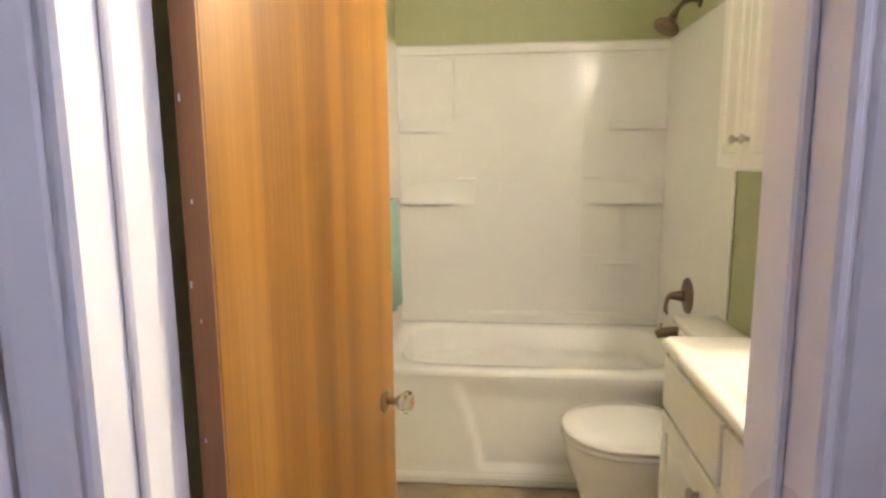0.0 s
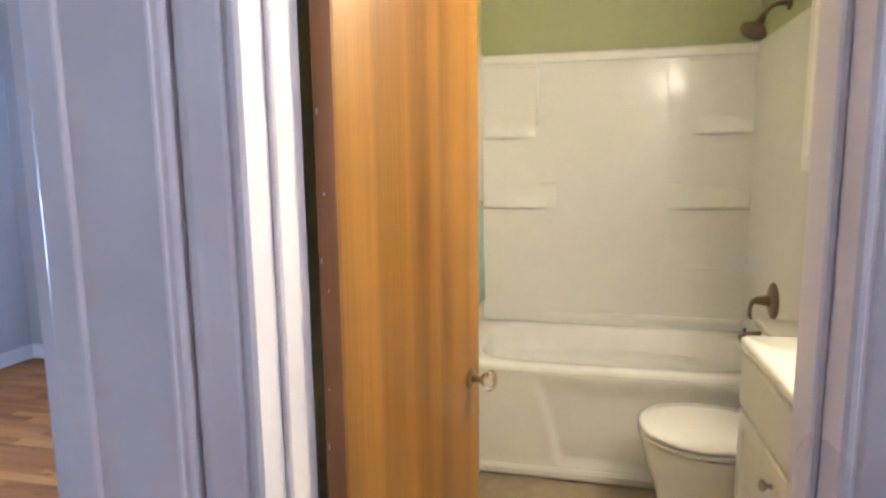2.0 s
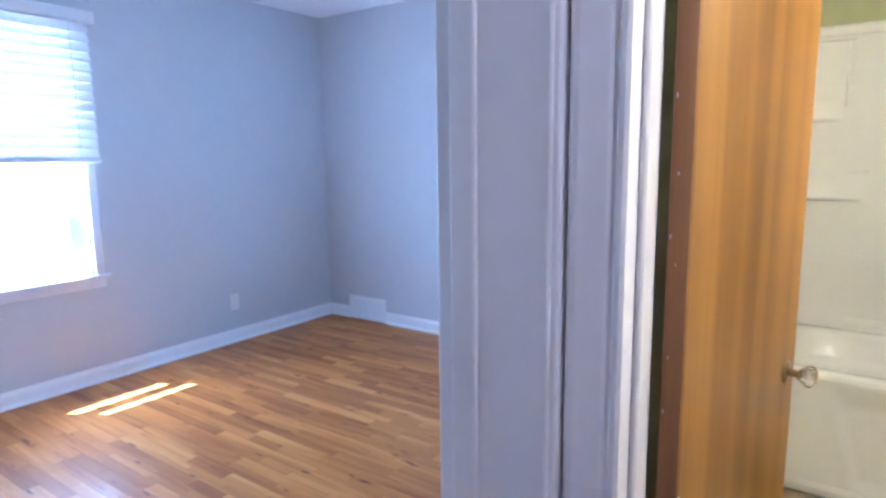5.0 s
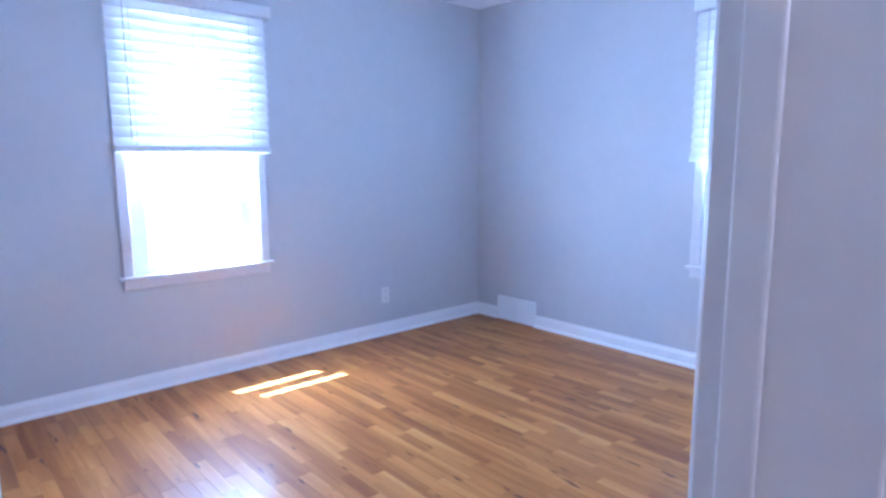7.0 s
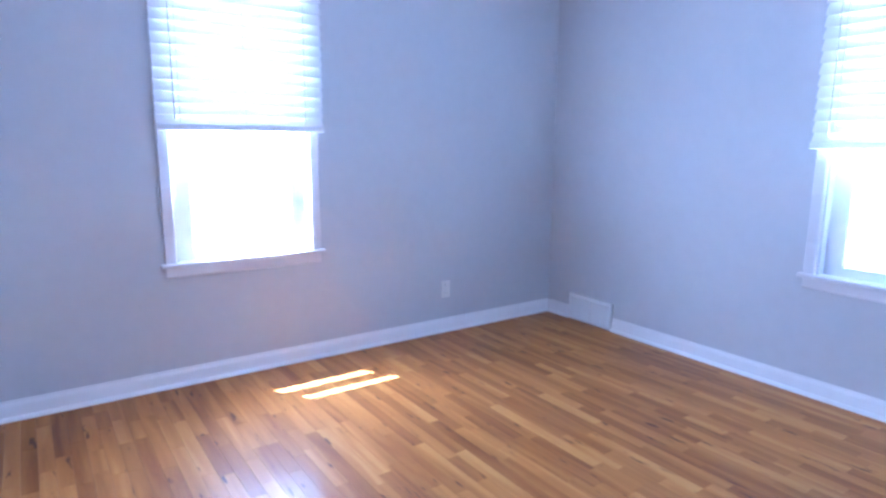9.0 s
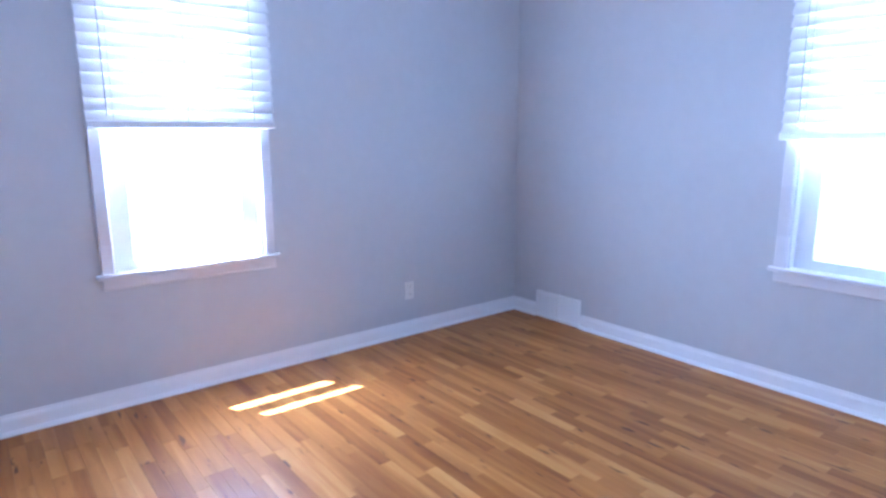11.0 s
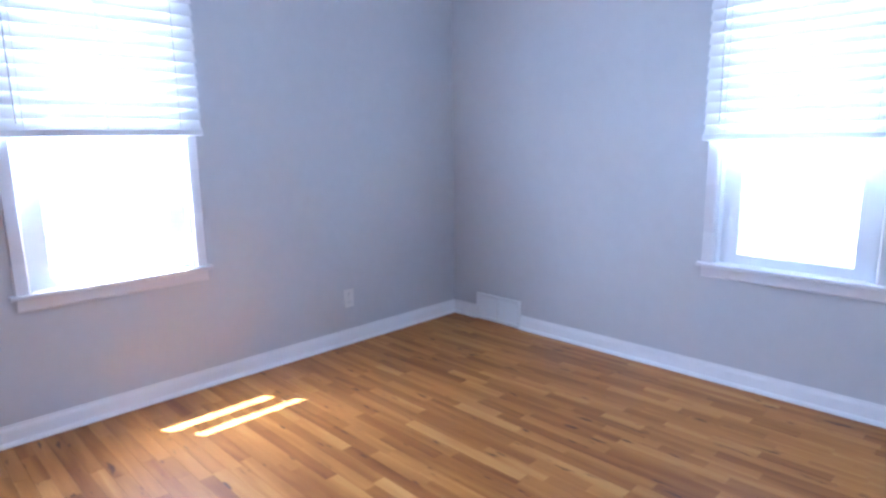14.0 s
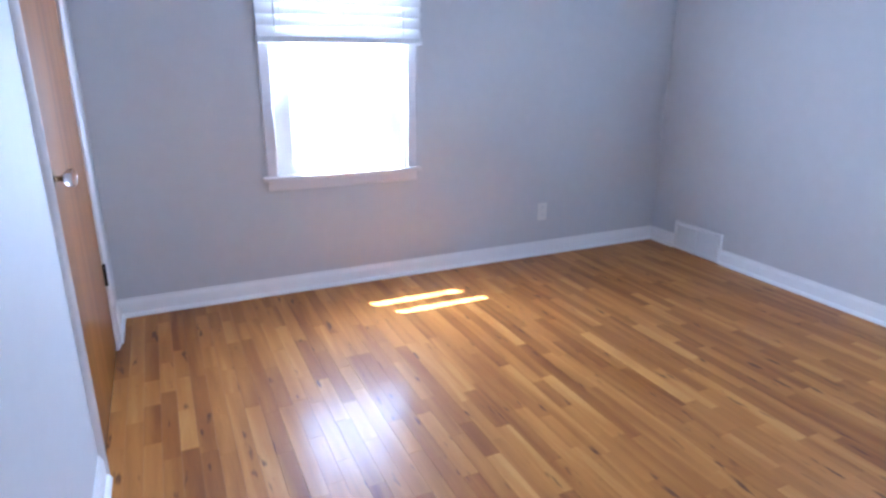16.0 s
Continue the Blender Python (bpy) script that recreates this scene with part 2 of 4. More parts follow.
def tube(points, radius, seg=10):
    bm = bmesh.new()
    pts = [Vector(p) for p in points]
    rings = []
    for i, p in enumerate(pts):
        d = (pts[min(i + 1, len(pts) - 1)] - pts[max(i - 1, 0)]).normalized()
        u = d.orthogonal().normalized() if not rings else (last - d * last.dot(d)).normalized()
        last = u
        w = d.cross(u)
        r = radius[i] if isinstance(radius, (list, tuple)) else radius
        rings.append([p + r * (u * math.cos(2 * math.pi * k / seg) + w * math.sin(2 * math.pi * k / seg)) for k in range(seg)])
    loft(bm, rings)
    return bm


def smooth(ob, on=True):
    for f in ob.data.polygons:
        f.use_smooth = on
    return ob


def mesh_of(name, bm, material):
    me = bpy.data.meshes.new(name)
    bm.to_mesh(me)
    bm.free()
    me.materials.append(material)
    return me


def part(name, bm, material, parent=None, label="", soft=False):
    ob = new(name, mesh_of(name, bm, material))
    if parent is not None:
        ob.parent = parent
    if soft:
        smooth(ob)
    if label:
        tagged(ob, label)
    return ob


def thing(name, place, label, category, group="", kind=""):
    ob = new(name)
    ob.empty_display_size = 0.1
    ob.matrix_world = place
    return tagged(ob, label, category, group, kind)


def setting(name, bm, material, label, category="", soft=False):
    return tagged(part(name, bm, material, soft=soft), label, category or name.split("_")[0], "", "structure")


# ---------------------------------------------------------------- plan
XW, YN, YS = -3.855, 3.303, -0.165        # bedroom: west, north and south walls
XE, XH = -0.637, -0.468                # east wall: bedroom face and hall face
JY0, JY1 = -0.30, 0.458                # bedroom doorway, between its jambs
HY, BY = 0.493, 0.624                  # wall of the bath: hall face and bath face
BX0, BX1 = -0.364, 0.262               # bath doorway
CORNER = -0.441                       # where the two casings meet in the hall's corner
BL, BR, BN = -0.535, 0.812, 3.105       # bath: left, right and far walls
HR, HS = 1.0, -2.4                     # hall: right and rear walls
H, DOOR = 2.44, 2.04
W1A, W1B = 0.612, 1.452                # west window, outer edges of its casing (y)
W2A, W2B = -2.036, -1.222              # north window (x)
S1, S2 = 0.655, 0.632                  # stools
TOPW = 2.12


def wall_with_hole(a0, a1, h0, h1, z0, z1, make):
    """Four blocks round a hole; make(a, b, c, d) gives a block's extent for a..b along the wall and c..d up."""
    return boxes(make(a0, h0, 0, H), make(h1, a1, 0, H), *([make(h0, h1, 0, z0)] if z0 > 0 else []), make(h0, h1, z1, H))


CW = 0.058
setting("wall_west", wall_with_hole(YS - 0.75, YN + 0.14, W1A + CW, W1B - CW, S1 - 0.02, TOPW - CW, lambda a, b, c, d: (XW - 0.14, XW, a, b, c, d)), M_WALL, "light grey painted bedroom wall with a window")
setting("wall_north", wall_with_hole(XW, XE, W2A + CW, W2B - CW, S2 - 0.02, TOPW - CW, lambda a, b, c, d: (a, b, YN, YN + 0.14, c, d)), M_WALL, "light grey painted bedroom wall with a window")
CX0, CX1 = -3.46, -2.57                # closet doorway
XJ, YR = -1.25, YS - 4 * 0.0572       # beside the doorway the south wall steps back
setting("wall_south_return", boxes((XJ - 0.1, XJ, YR - 0.1, YS - 0.1, 0, H), (XJ, XE, YR - 0.1, YR, 0, H)), M_WALL, "light grey painted wall stepping back beside the doorway")
setting("wall_south", wall_with_hole(XW, XJ, CX0, CX1, 0, DOOR, lambda a, b, c, d: (a, b, YS - 0.1, YS, c, d)), M_WALL, "light grey painted bedroom wall with a closet doorway")
setting("wall_east", wall_with_hole(HS, YN + 0.14, JY0 - 0.018, JY1 + 0.018, 0, DOOR, lambda a, b, c, d: (XE, XH, a, b, c, d) if b <= HY else (XE, BL, a, b, c, d) if a >= JY1 else (XE, XH, a, b, c, d)), M_WALL, "painted partition wall between hall and bedroom")
setting("wall_bath", boxes((BL, XH, JY1 + 0.020, HY, 0, H), (BL, BX0 - 0.018, HY, BY, 0, H), (BX1 + 0.018, HR + 0.1, HY, BY, 0, H), (BX0 - 0.018, BX1 + 0.018, HY, BY, DOOR, H)), M_HALL_DIM, "painted partition wall with the bathroom doorway")
setting("wall_bath_right", boxes((BR, BR + 0.1, BY, BN, 0, H)), M_GREEN, "sage green painted bathroom wall")
# the thicker block behind the open door is added to keep its gap dark
setting("wall_bath_left", boxes((BL, BL + 0.006, 1.27, BN, 0, H), (BL, -0.405, BY, 1.27, 0, H)), M_GREEN, "sage green painted bathroom wall")
setting("wall_bath_far", boxes((BL, BR + 0.1, BN, BN + 0.12, 0, H)), M_GREEN, "sage green painted bathroom wall")
setting("wall_hall_right", boxes((HR, HR + 0.1, HS, HY, 0, H)), M_HALL_DIM, "painted hall wall")
setting("wall_hall_rear", boxes((XH, HR + 0.1, HS - 0.1, HS, 0, H)), M_HALL_DIM, "painted hall wall")
setting("wall_closet", boxes((XW, XE, YS - 0.75, YS - 0.65, 0, H)), M_WALL, "painted closet wall")
setting("ceiling", boxes((XW - 0.14, HR + 0.1, HS - 0.1, YN + 0.14, H, H + 0.12)), M_CEIL, "white painted ceiling")
floor = setting("floor", boxes((XW - 0.14, BL, YS - 0.75, YN + 0.14, -0.1, -0.014), (BL, HR + 0.1, HS - 0.1, BY - 0.03, -0.1, -0.014)), M_SUB, "oak strip floor with a warm glossy varnish", "wooden floor")
floor_bath = setting("floor_bath", boxes((BL, BR + 0.1, BY - 0.03, BN, -0.1, -0.006)), M_GROUT, "mottled beige tile floor of the bathroom", "tile floor")
setting("ground", boxes((-80, 80, -80, 80, -0.75, -0.55)), M_GROUND, "dry lawn outside the house", "ground")

# ---------------------------------------------------------------- trim
BASE = ((0, 0), (0.013, 0), (0.013, 0.066), (0.011, 0.075), (0.006, 0.083), (0.005, 0.094), (0, 0.094))
SHOE = ((0.013, 0), (0.028, 0), (0.027, 0.007), (0.023, 0.014), (0.017, 0.018), (0.013, 0.019))
RUNS = (("west", lambda u, v, s: (XW + u, s, v), YS, YN), ("north", lambda u, v, s: (s, YN - u, v), XW + 0.014, XE),
        ("south", lambda u, v, s: (s, YS + u, v), CX1 + CW + 0.004, XJ), ("south_return", lambda u, v, s: (s, YR + u, v), XJ, XE), ("south_corner", lambda u, v, s: (s, YS + u, v), XW + 0.014, CX0 - CW - 0.004))
VENT0, VENT1 = -3.615, -3.225
for where, place, a, b in RUNS:
    spans = ((a, VENT0 - 0.002), (VENT1 + 0.002, b)) if where == "north" else ((a, b),)
    for c, d in spans:
        bb = setting("baseboard_" + where, prism(BASE, place, c, d), M_TRIM_BRIGHT, "white painted baseboard with a shaped top", "baseboard")
        part("shoe_moulding", prism(SHOE, place, c, d), M_TRIM_BRIGHT, bb)

# casing section: u across the width from the opening outwards, v proud of the wall
CASING = ((0, 0), (0, 0.009), (0.004, 0.013), (0.009, 0.013), (0.011, 0.010), (0.015, 0.010), (0.019, 0.013), (0.040, 0.018), (0.046, 0.020), (0.052, 0.020), (0.056, 0.016), (0.058, 0.010), (0.058, 0))


# bath doorway
door_bath = thing("door_1", pose(BX0, HY, 0), "bathroom doorway with white painted jambs and moulded casing", "doorway", kind="structure")


bpy.context.view_layer.update()


def world_part(name, bm, material, parent, label="", soft=False):
    ob = part(name, bm, material, None, label, soft)
    m = Matrix.Identity(4)
    p = parent
    while p is not None:
        m = p.matrix_basis @ m if p.parent is None else p.matrix_parent_inverse @ p.matrix_basis @ m
        p = p.parent
    ob.parent = parent
    ob.matrix_parent_inverse = m.inverted()
    return ob


LEFTW = (BX0 + 0.004) - CORNER
world_part("casing", prism([(u * LEFTW / 0.058, v) for u, v in CASING], lambda u, v, s: (BX0 - 0.004 - u + 0.008, HY - v, s), 0, DOOR + 0.06), M_TRIM, door_bath)
world_part("casing", prism(CASING, lambda u, v, s: (BX1 - 0.004 + u, HY - v, s), 0, DOOR + 0.06), M_TRIM, door_bath)
world_part("casing", prism(CASING, lambda u, v, s: (s, HY - v, DOOR + u), CORNER, BX1 + 0.056), M_TRIM, door_bath)
for x0, x1 in ((BX0 - 0.018, BX0), (BX1, BX1 + 0.018)):
    world_part("jamb", boxes((x0, x1, HY - 0.001, BY + 0.012, 0, DOOR), bevel=0.002), M_TRIM, door_bath)
world_part("jamb", boxes((BX0, BX1, HY - 0.001, BY + 0.012, DOOR, DOOR + 0.018)), M_TRIM, door_bath)
for x0, x1 in ((BX0, BX0 + 0.011), (BX1 - 0.011, BX1)):
    world_part("door_stop", boxes((x0, x1, 0.540, 0.588, 0, DOOR - 0.011), bevel=0.003), M_TRIM, door_bath)
world_part("strike_plate", boxes((BX1 - 0.0015, BX1 + 0.001, 0.592, BY + 0.010, 0.83, 0.90), bevel=0.0005), M_BRASS, door_bath)

# bedroom doorway
door_bed = thing("door_2", pose(XE, JY0, 0), "bedroom doorway with white painted jambs and moulded casing", "doorway", kind="structure")
# in the hall's corner the casing is cut narrow and meets the bath doorway's casing
SLIM = ((0.0, 0.0), (0.0, 0.009), (0.0015, 0.012), (0.004, 0.013), (0.0052, 0.011), (0.0068, 0.012), (0.0085, 0.0185), (0.011, 0.0210), (0.022, 0.0245), (0.034, 0.0265), (0.034, 0.0))
world_part("casing", prism([(u * (HY - JY1 - 0.001) / 0.034, v) for u, v in SLIM], lambda u, v, s: (XH + v, JY1 + u, s), 0, DOOR + 0.06), M_TRIM, door_bed)
world_part("casing", prism(CASING, lambda u, v, s: (XH + v, JY0 - u, s), 0, DOOR + 0.06), M_TRIM, door_bed)
world_part("casing", prism(CASING, lambda u, v, s: (XH + v, s, DOOR + u), JY0, JY1 - 0.001), M_TRIM, door_bed)
world_part("casing", prism(CASING, lambda u, v, s: (XE - v, JY1 + 0.006 + u, s), 0, DOOR + 0.06), M_TRIM, door_bed)
for y0, y1 in ((JY0 - 0.018, JY0), (JY1, JY1 + 0.018)):
    world_part("jamb", boxes((XE - 0.006, XH + 0.002, y0, y1, 0, DOOR), bevel=0.002), M_TRIM, door_bed)
world_part("jamb", boxes((XE - 0.006, XH + 0.002, JY0, JY1, DOOR, DOOR + 0.018)), M_TRIM, door_bed)
for y0, y1 in ((JY0, JY0 + 0.011), (JY1 - 0.011, JY1)):
    world_part("door_stop", boxes((XE + 0.024, XE + 0.068, y0, y1, 0, DOOR - 0.011), bevel=0.004, seg=2), M_TRIM, door_bed)
world_part("strike_plate", boxes((XE - 0.004, XE + 0.030, JY1 - 0.0015, JY1 + 0.001, 0.70, 0.765), bevel=0.0005), M_DARK, door_bed, "dark bronze strike plate")

# closet doorway and its closed door
closet = thing("door_3", pose(CX0, YS, 0), "closed varnished closet door with a glass knob in white casing", "door", kind="structure")
world_part("casing", prism(CASING, lambda u, v, s: (CX0 + 0.004 - u, YS + v, s), 0, DOOR + 0.06), M_TRIM, closet)
world_part("casing", prism(CASING, lambda u, v, s: (CX1 - 0.004 + u, YS + v, s), 0, DOOR + 0.06), M_TRIM, closet)
world_part("casing", prism(CASING, lambda u, v, s: (s, YS + v, DOOR + u), CX0 - 0.05, CX1 + 0.05), M_TRIM, closet)
leaf = world_part("door_leaf", boxes((CX0 + 0.004, CX1 - 0.004, YS - 0.034, YS + 0.002, 0.008, DOOR - 0.004), bevel=0.002), M_FIR_SHADED, closet, "varnished orange-brown wooden door leaf")


def glass_knob(name, parent, m):
    """A faceted glass knob on a brass rosette and neck; local z points out of the door."""
    base = world_part(name, lathe([(0.0, 0.0), (0.024, 0.0), (0.026, 0.002), (0.025, 0.005), (0.015, 0.007), (0.0, 0.007)], 24, m), M_BRASS, parent, "aged brass rosette", True)
    world_part("neck", lathe([(0.0, 0.006), (0.009, 0.006), (0.008, 0.012), (0.0075, 0.022), (0.011, 0.027), (0.013, 0.030), (0.0, 0.030)], 20, m), M_BRASS, parent, "", True)
    world_part("knob", lathe([(0.0, 0.029), (0.012, 0.029), (0.018, 0.034), (0.025, 0.043), (0.0265, 0.050), (0.024, 0.056), (0.016, 0.062), (0.010, 0.0635), (0.0, 0.062)], 12, m), M_CRYSTAL, parent, "clear faceted glass knob")
    return base


def on_door(x, y, z, nx, ny):
    """Local z along (nx, ny) at a place."""
    return Matrix.Translation((x, y, z)) @ Vector((nx, ny, 0)).to_track_quat("Z", "Y").to_matrix().to_4x4()


glass_knob("rosette", closet, on_door(CX1 - 0.055, YS + 0.002, 0.93, 0, 1))
for z in (0.36, 1.75):
    world_part("hinge", boxes((CX0 - 0.012, CX0 + 0.018, YS + 0.002, YS + 0.0055, z - 0.045, z + 0.045), bevel=0.001), M_DARK, closet, "dark bronze hinge")
    world_part("hinge_pin", lathe([(0, -0.05), (0.006, -0.05), (0.006, 0.05), (0, 0.05)], 10, pose(CX0 + 0.003, YS + 0.009, z)), M_DARK, closet, "", True)

# ---------------------------------------------------------------- bathroom door, standing open
LEAF_W, LEAF_T = 0.548, 0.035
HX, HINGE_Y = -0.314, 0.633
ANG = math.atan2(0.099, 0.533)
bath_leaf = thing("bathroom_door", pose(HX, HINGE_Y, 0, 0, 0, 90 - math.degrees(ANG)), "open varnished orange wooden door with a glass knob", "door")
# local x runs from the hinge edge to the knob edge, local -y is the face seen from the hall
part("door_leaf", boxes((0, LEAF_W, 0.0, LEAF_T, 0.01, DOOR - 0.004), bevel=0.0015), M_DOOR, bath_leaf)
part("hinge_edge", boxes((-0.0025, 0.0005, 0.001, LEAF_T - 0.001, 0.012, DOOR - 0.006)), M_EDGE, bath_leaf, "bare darker door edge with chipped paint")
rng = random.Random(4)
for z0 in (0.55, 0.72, 0.93, 1.02, 1.165, 1.205, 1.30, 1.41, 1.56, 1.62):
    w = rng.uniform(0.0008, 0.0020)
    yy = rng.uniform(0.018, 0.031)
    part("paint_chip", boxes((-0.0034, -0.002, yy, yy + w, z0, z0 + rng.uniform(0.003, 0.009)), bevel=0.0003), M_TRIM, bath_leaf, "chip of white paint")
part("paint_streak", boxes((-0.0008, 0.0035, -0.0008, 0.001, 0.55, 0.80), bevel=0.0003), M_CAB, bath_leaf, "streak of pale worn varnish")
for z in (0.25, 1.80):
    part("hinge", boxes((-0.004, -0.0025, 0.004, LEAF_T, z - 0.045, z + 0.045), bevel=0.0005), M_BRASS, bath_leaf)
KM = Matrix.Translation((LEAF_W - 0.055, 0.0, 0.875)) @ pose(0, 0, 0, 90, 0, 0) @ Matrix.Scale(0.87, 4)
part("rosette", lathe([(0.0, 0.0), (0.026, 0.0), (0.028, 0.002), (0.027, 0.005), (0.016, 0.007), (0.0, 0.007)], 24, KM), M_BRASS, bath_leaf, "aged brass rosette", True)
part("neck", lathe([(0.0, 0.006), (0.010, 0.006), (0.009, 0.014), (0.008, 0.026), (0.013, 0.031), (0.015, 0.034), (0.0, 0.034)], 20, KM), M_BRASS, bath_leaf, "", True)
part("knob", lathe([(0.0, 0.033), (0.013, 0.033), (0.019, 0.038), (0.026, 0.047), (0.0275, 0.054), (0.025, 0.060), (0.017, 0.066), (0.010, 0.0675), (0.0, 0.066)], 12, KM), M_CRYSTAL, bath_leaf, "clear faceted glass knob")

# ---------------------------------------------------------------- windows and blinds


def window(name, m, width, sill, label):
    """Local x along the wall, y outwards, z up; the wall's inner face is y = 0."""
    w = thing(name, m, label, "window", kind="structure")
    top = TOPW
    a, b = 0.0, width
    ia, ib = a + CW, b - CW
    part("casing", prism([(u, v) for u, v in FLAT], lambda u, v, s: (a + u, -v, s), sill, top), M_TRIM, w)
    part("casing", prism([(u, v) for u, v in FLAT], lambda u, v, s: (b - u, -v, s), sill, top), M_TRIM, w)
    part("casing", prism([(u, v) for u, v in FLAT], lambda u, v, s: (s, -v, top - u), a + CW, b - CW), M_TRIM, w)
    part("window_sill", boxes((a - 0.022, b + 0.022, -0.036, 0.05, sill - 0.02, sill), bevel=0.004, seg=2), M_TRIM, w)
    part("apron", prism(((0, 0), (0.014, 0), (0.014, -0.05), (0.008, -0.058), (0, -0.058)), lambda u, v, s: (s, -u, sill - 0.02 + v), a + 0.002, b - 0.002), M_TRIM, w)
    for x0, x1 in ((ia - 0.001, ia + 0.012), (ib - 0.012, ib + 0.001)):
        part("jamb", boxes((x0, x1, 0.0, 0.14, sill, top - CW)), M_VINYL, w)
    part("head_jamb", boxes((ia + 0.012, ib - 0.012, 0.0, 0.14, top - CW - 0.012, top - CW + 0.001)), M_VINYL, w)
    part("outer_sill", boxes((ia, ib, 0.05, 0.20, sill - 0.05, sill - 0.004)), M_VINYL, w)
    mid = (sill + top - CW) / 2 + 0.07
    for nm, y0, z0, z1, st in (("lower_sash", 0.045, sill - 0.003, mid + 0.02, 0.082), ("upper_sash", 0.085, mid - 0.02, top - CW - 0.012, 0.072)):
        x0, x1 = ia + 0.012, ib - 0.012
        sash = part(nm, boxes((x0, x1, y0, y0 + 0.032, z0, z0 + 0.05), (x0, x1, y0, y0 + 0.032, z1 - 0.036, z1), (x0, x0 + st, y0, y0 + 0.032, z0 + 0.05, z1 - 0.036), (x1 - st, x1, y0, y0 + 0.032, z0 + 0.05, z1 - 0.036)), M_VINYL, w)
        pane = part("pane", boxes((x0 + st - 0.004, x1 - st + 0.004, y0 + 0.014, y0 + 0.018, z0 + 0.046, z1 - 0.032)), M_GLASS, sash)
        pane.visible_shadow = False
    return w


FLAT = ((0, 0), (0, 0.012), (0.004, 0.017), (0.050, 0.017), (0.055, 0.014), (0.058, 0.010), (0.058, 0))


def blind(m, width, bottom, label):
    """A lowered slatted blind hung in front of the casing; local axes as for the window."""
    b = thing("window_blind", m, label, "blind", "window blinds")
    top = 2.165
    part("valance", prism(((0.020, 0), (0.074, 0), (0.078, 0.010), (0.078, 0.058), (0.072, 0.068), (0.020, 0.068)), lambda u, v, s: (s, -u, top - 0.068 + v), -0.012, width + 0.030), M_SLAT, b, "white valance with shaped edges")
    part("head_rail", boxes((0.004, width - 0.004, -0.066, -0.022, top - 0.066, top - 0.022)), M_VINYL, b)
    rail = part("bottom_rail", boxes((0.0, width, -0.074, -0.020, bottom - 0.024, bottom + 0.010), bevel=0.005, seg=2), M_VINYL, b, "pale blue-white bottom rail")
    tilt = radians(64)
    me = None
    z = bottom + 0.030
    while z < top - 0.08:
        if me is None:
            c, s = math.cos(tilt), math.sin(tilt)
            sect = []
            for v in (0.0015, -0.0015):
                row = [(-0.033 + 0.00825 * k, v + 0.004 * (1 - ((-0.033 + 0.00825 * k) / 0.033) ** 2)) for k in range(9)]
                sect += row if v > 0 else row[::-1]
            me = mesh_of("slat", prism(sect, lambda u, v, q: (q, u * c - v * s, u * s + v * c), 0.003, width - 0.003), M_SLAT)
        o = new("slat", me)
        o.parent = b
        o.location = (0, -0.047, z)
        z += 0.054
    for x in (0.11, width / 2, width - 0.11):
        for y in (-0.0755, -0.0185):
            part("ladder_cord", boxes((x - 0.0011, x + 0.0011, y - 0.001, y + 0.001, bottom + 0.008, top - 0.066)), M_PLATE, b)
    part("tilt_wand", tube([(0.082, -0.081, top - 0.07), (0.083, -0.083, (top + bottom) / 2), (0.084, -0.081, bottom + 0.03)], 0.0022, 8), M_NICKEL, b, "thin grey tilt wand", True)
    for x in (0.12, width - 0.12):
        part("rail_button", lathe([(0, 0), (0.006, 0), (0.006, 0.003), (0, 0.003)], 10, pose(x, -0.0745, bottom - 0.004, 90, 0, 0)), M_PLATE, b)
    return b


MW1 = Matrix(((0, -1, 0, XW), (1, 0, 0, W1A), (0, 0, 1, 0), (0, 0, 0, 1)))
MW2 = Matrix.Translation((W2A, YN, 0))
window("window_1", MW1, W1B - W1A, S1, "white double-hung window full of glaring daylight")
window("window_2", MW2, W2B - W2A, S2, "white double-hung window with a fence outside")
blind(MW1 @ Matrix.Translation((-0.006, 0, 0)), W1B - W1A + 0.018, 1.343, "white slatted blind lowered halfway over the west window")
blind(MW2 @ Matrix.Translation((-0.012, 0, 0)), W2B - W2A + 0.020, 1.280, "white slatted blind lowered halfway over the north window")

# ---------------------------------------------------------------- bedroom fittings
grille = thing("floor_vent", pose((VENT0 + VENT1) / 2, YN, 0), "white painted baseboard return-air grille", "vent")
gw = (VENT1 - VENT0) / 2
part("frame", boxes((-gw, gw, -0.024, 0, 0.172, 0.192), (-gw, gw, -0.024, 0, 0.004, 0.026), (-gw, -gw + 0.02, -0.024, 0, 0.026, 0.172), (gw - 0.02, gw, -0.024, 0, 0.026, 0.172), bevel=0.003), M_TRIM_BRIGHT, grille)
# no duct is built: a dark sheet gives the shade behind the louvres
part("backing", boxes((-gw + 0.015, gw - 0.015, -0.004, -0.001, 0.02, 0.18)), M_DUCT_SHADE, grille)
lou = mesh_of("louvre", prism(((-0.004, -0.0045), (-0.0025, -0.0045), (0.004, 0.0045), (0.0025, 0.0045)), lambda u, v, s: (s, u, v), -gw + 0.018, gw - 0.018), M_TRIM_BRIGHT)
for k in range(15):
    o = new("louvre", lou)
    o.parent, o.location = grille, (0, -0.013, 0.033 + k * 0.0096)

part("mullion", boxes((-0.006, 0.006, -0.022, -0.004, 0.024, 0.174), bevel=0.001), M_TRIM_BRIGHT, grille)

outlet = thing("wall_outlet", pose(XW, 2.34, 0.295, 0, 0, 90), "white duplex wall outlet on the grey wall", "outlet")
part("cover_plate", boxes((-0.035, 0.035, -0.006, 0, -0.058, 0.058), bevel=0.003, seg=2), M_PLATE, outlet)
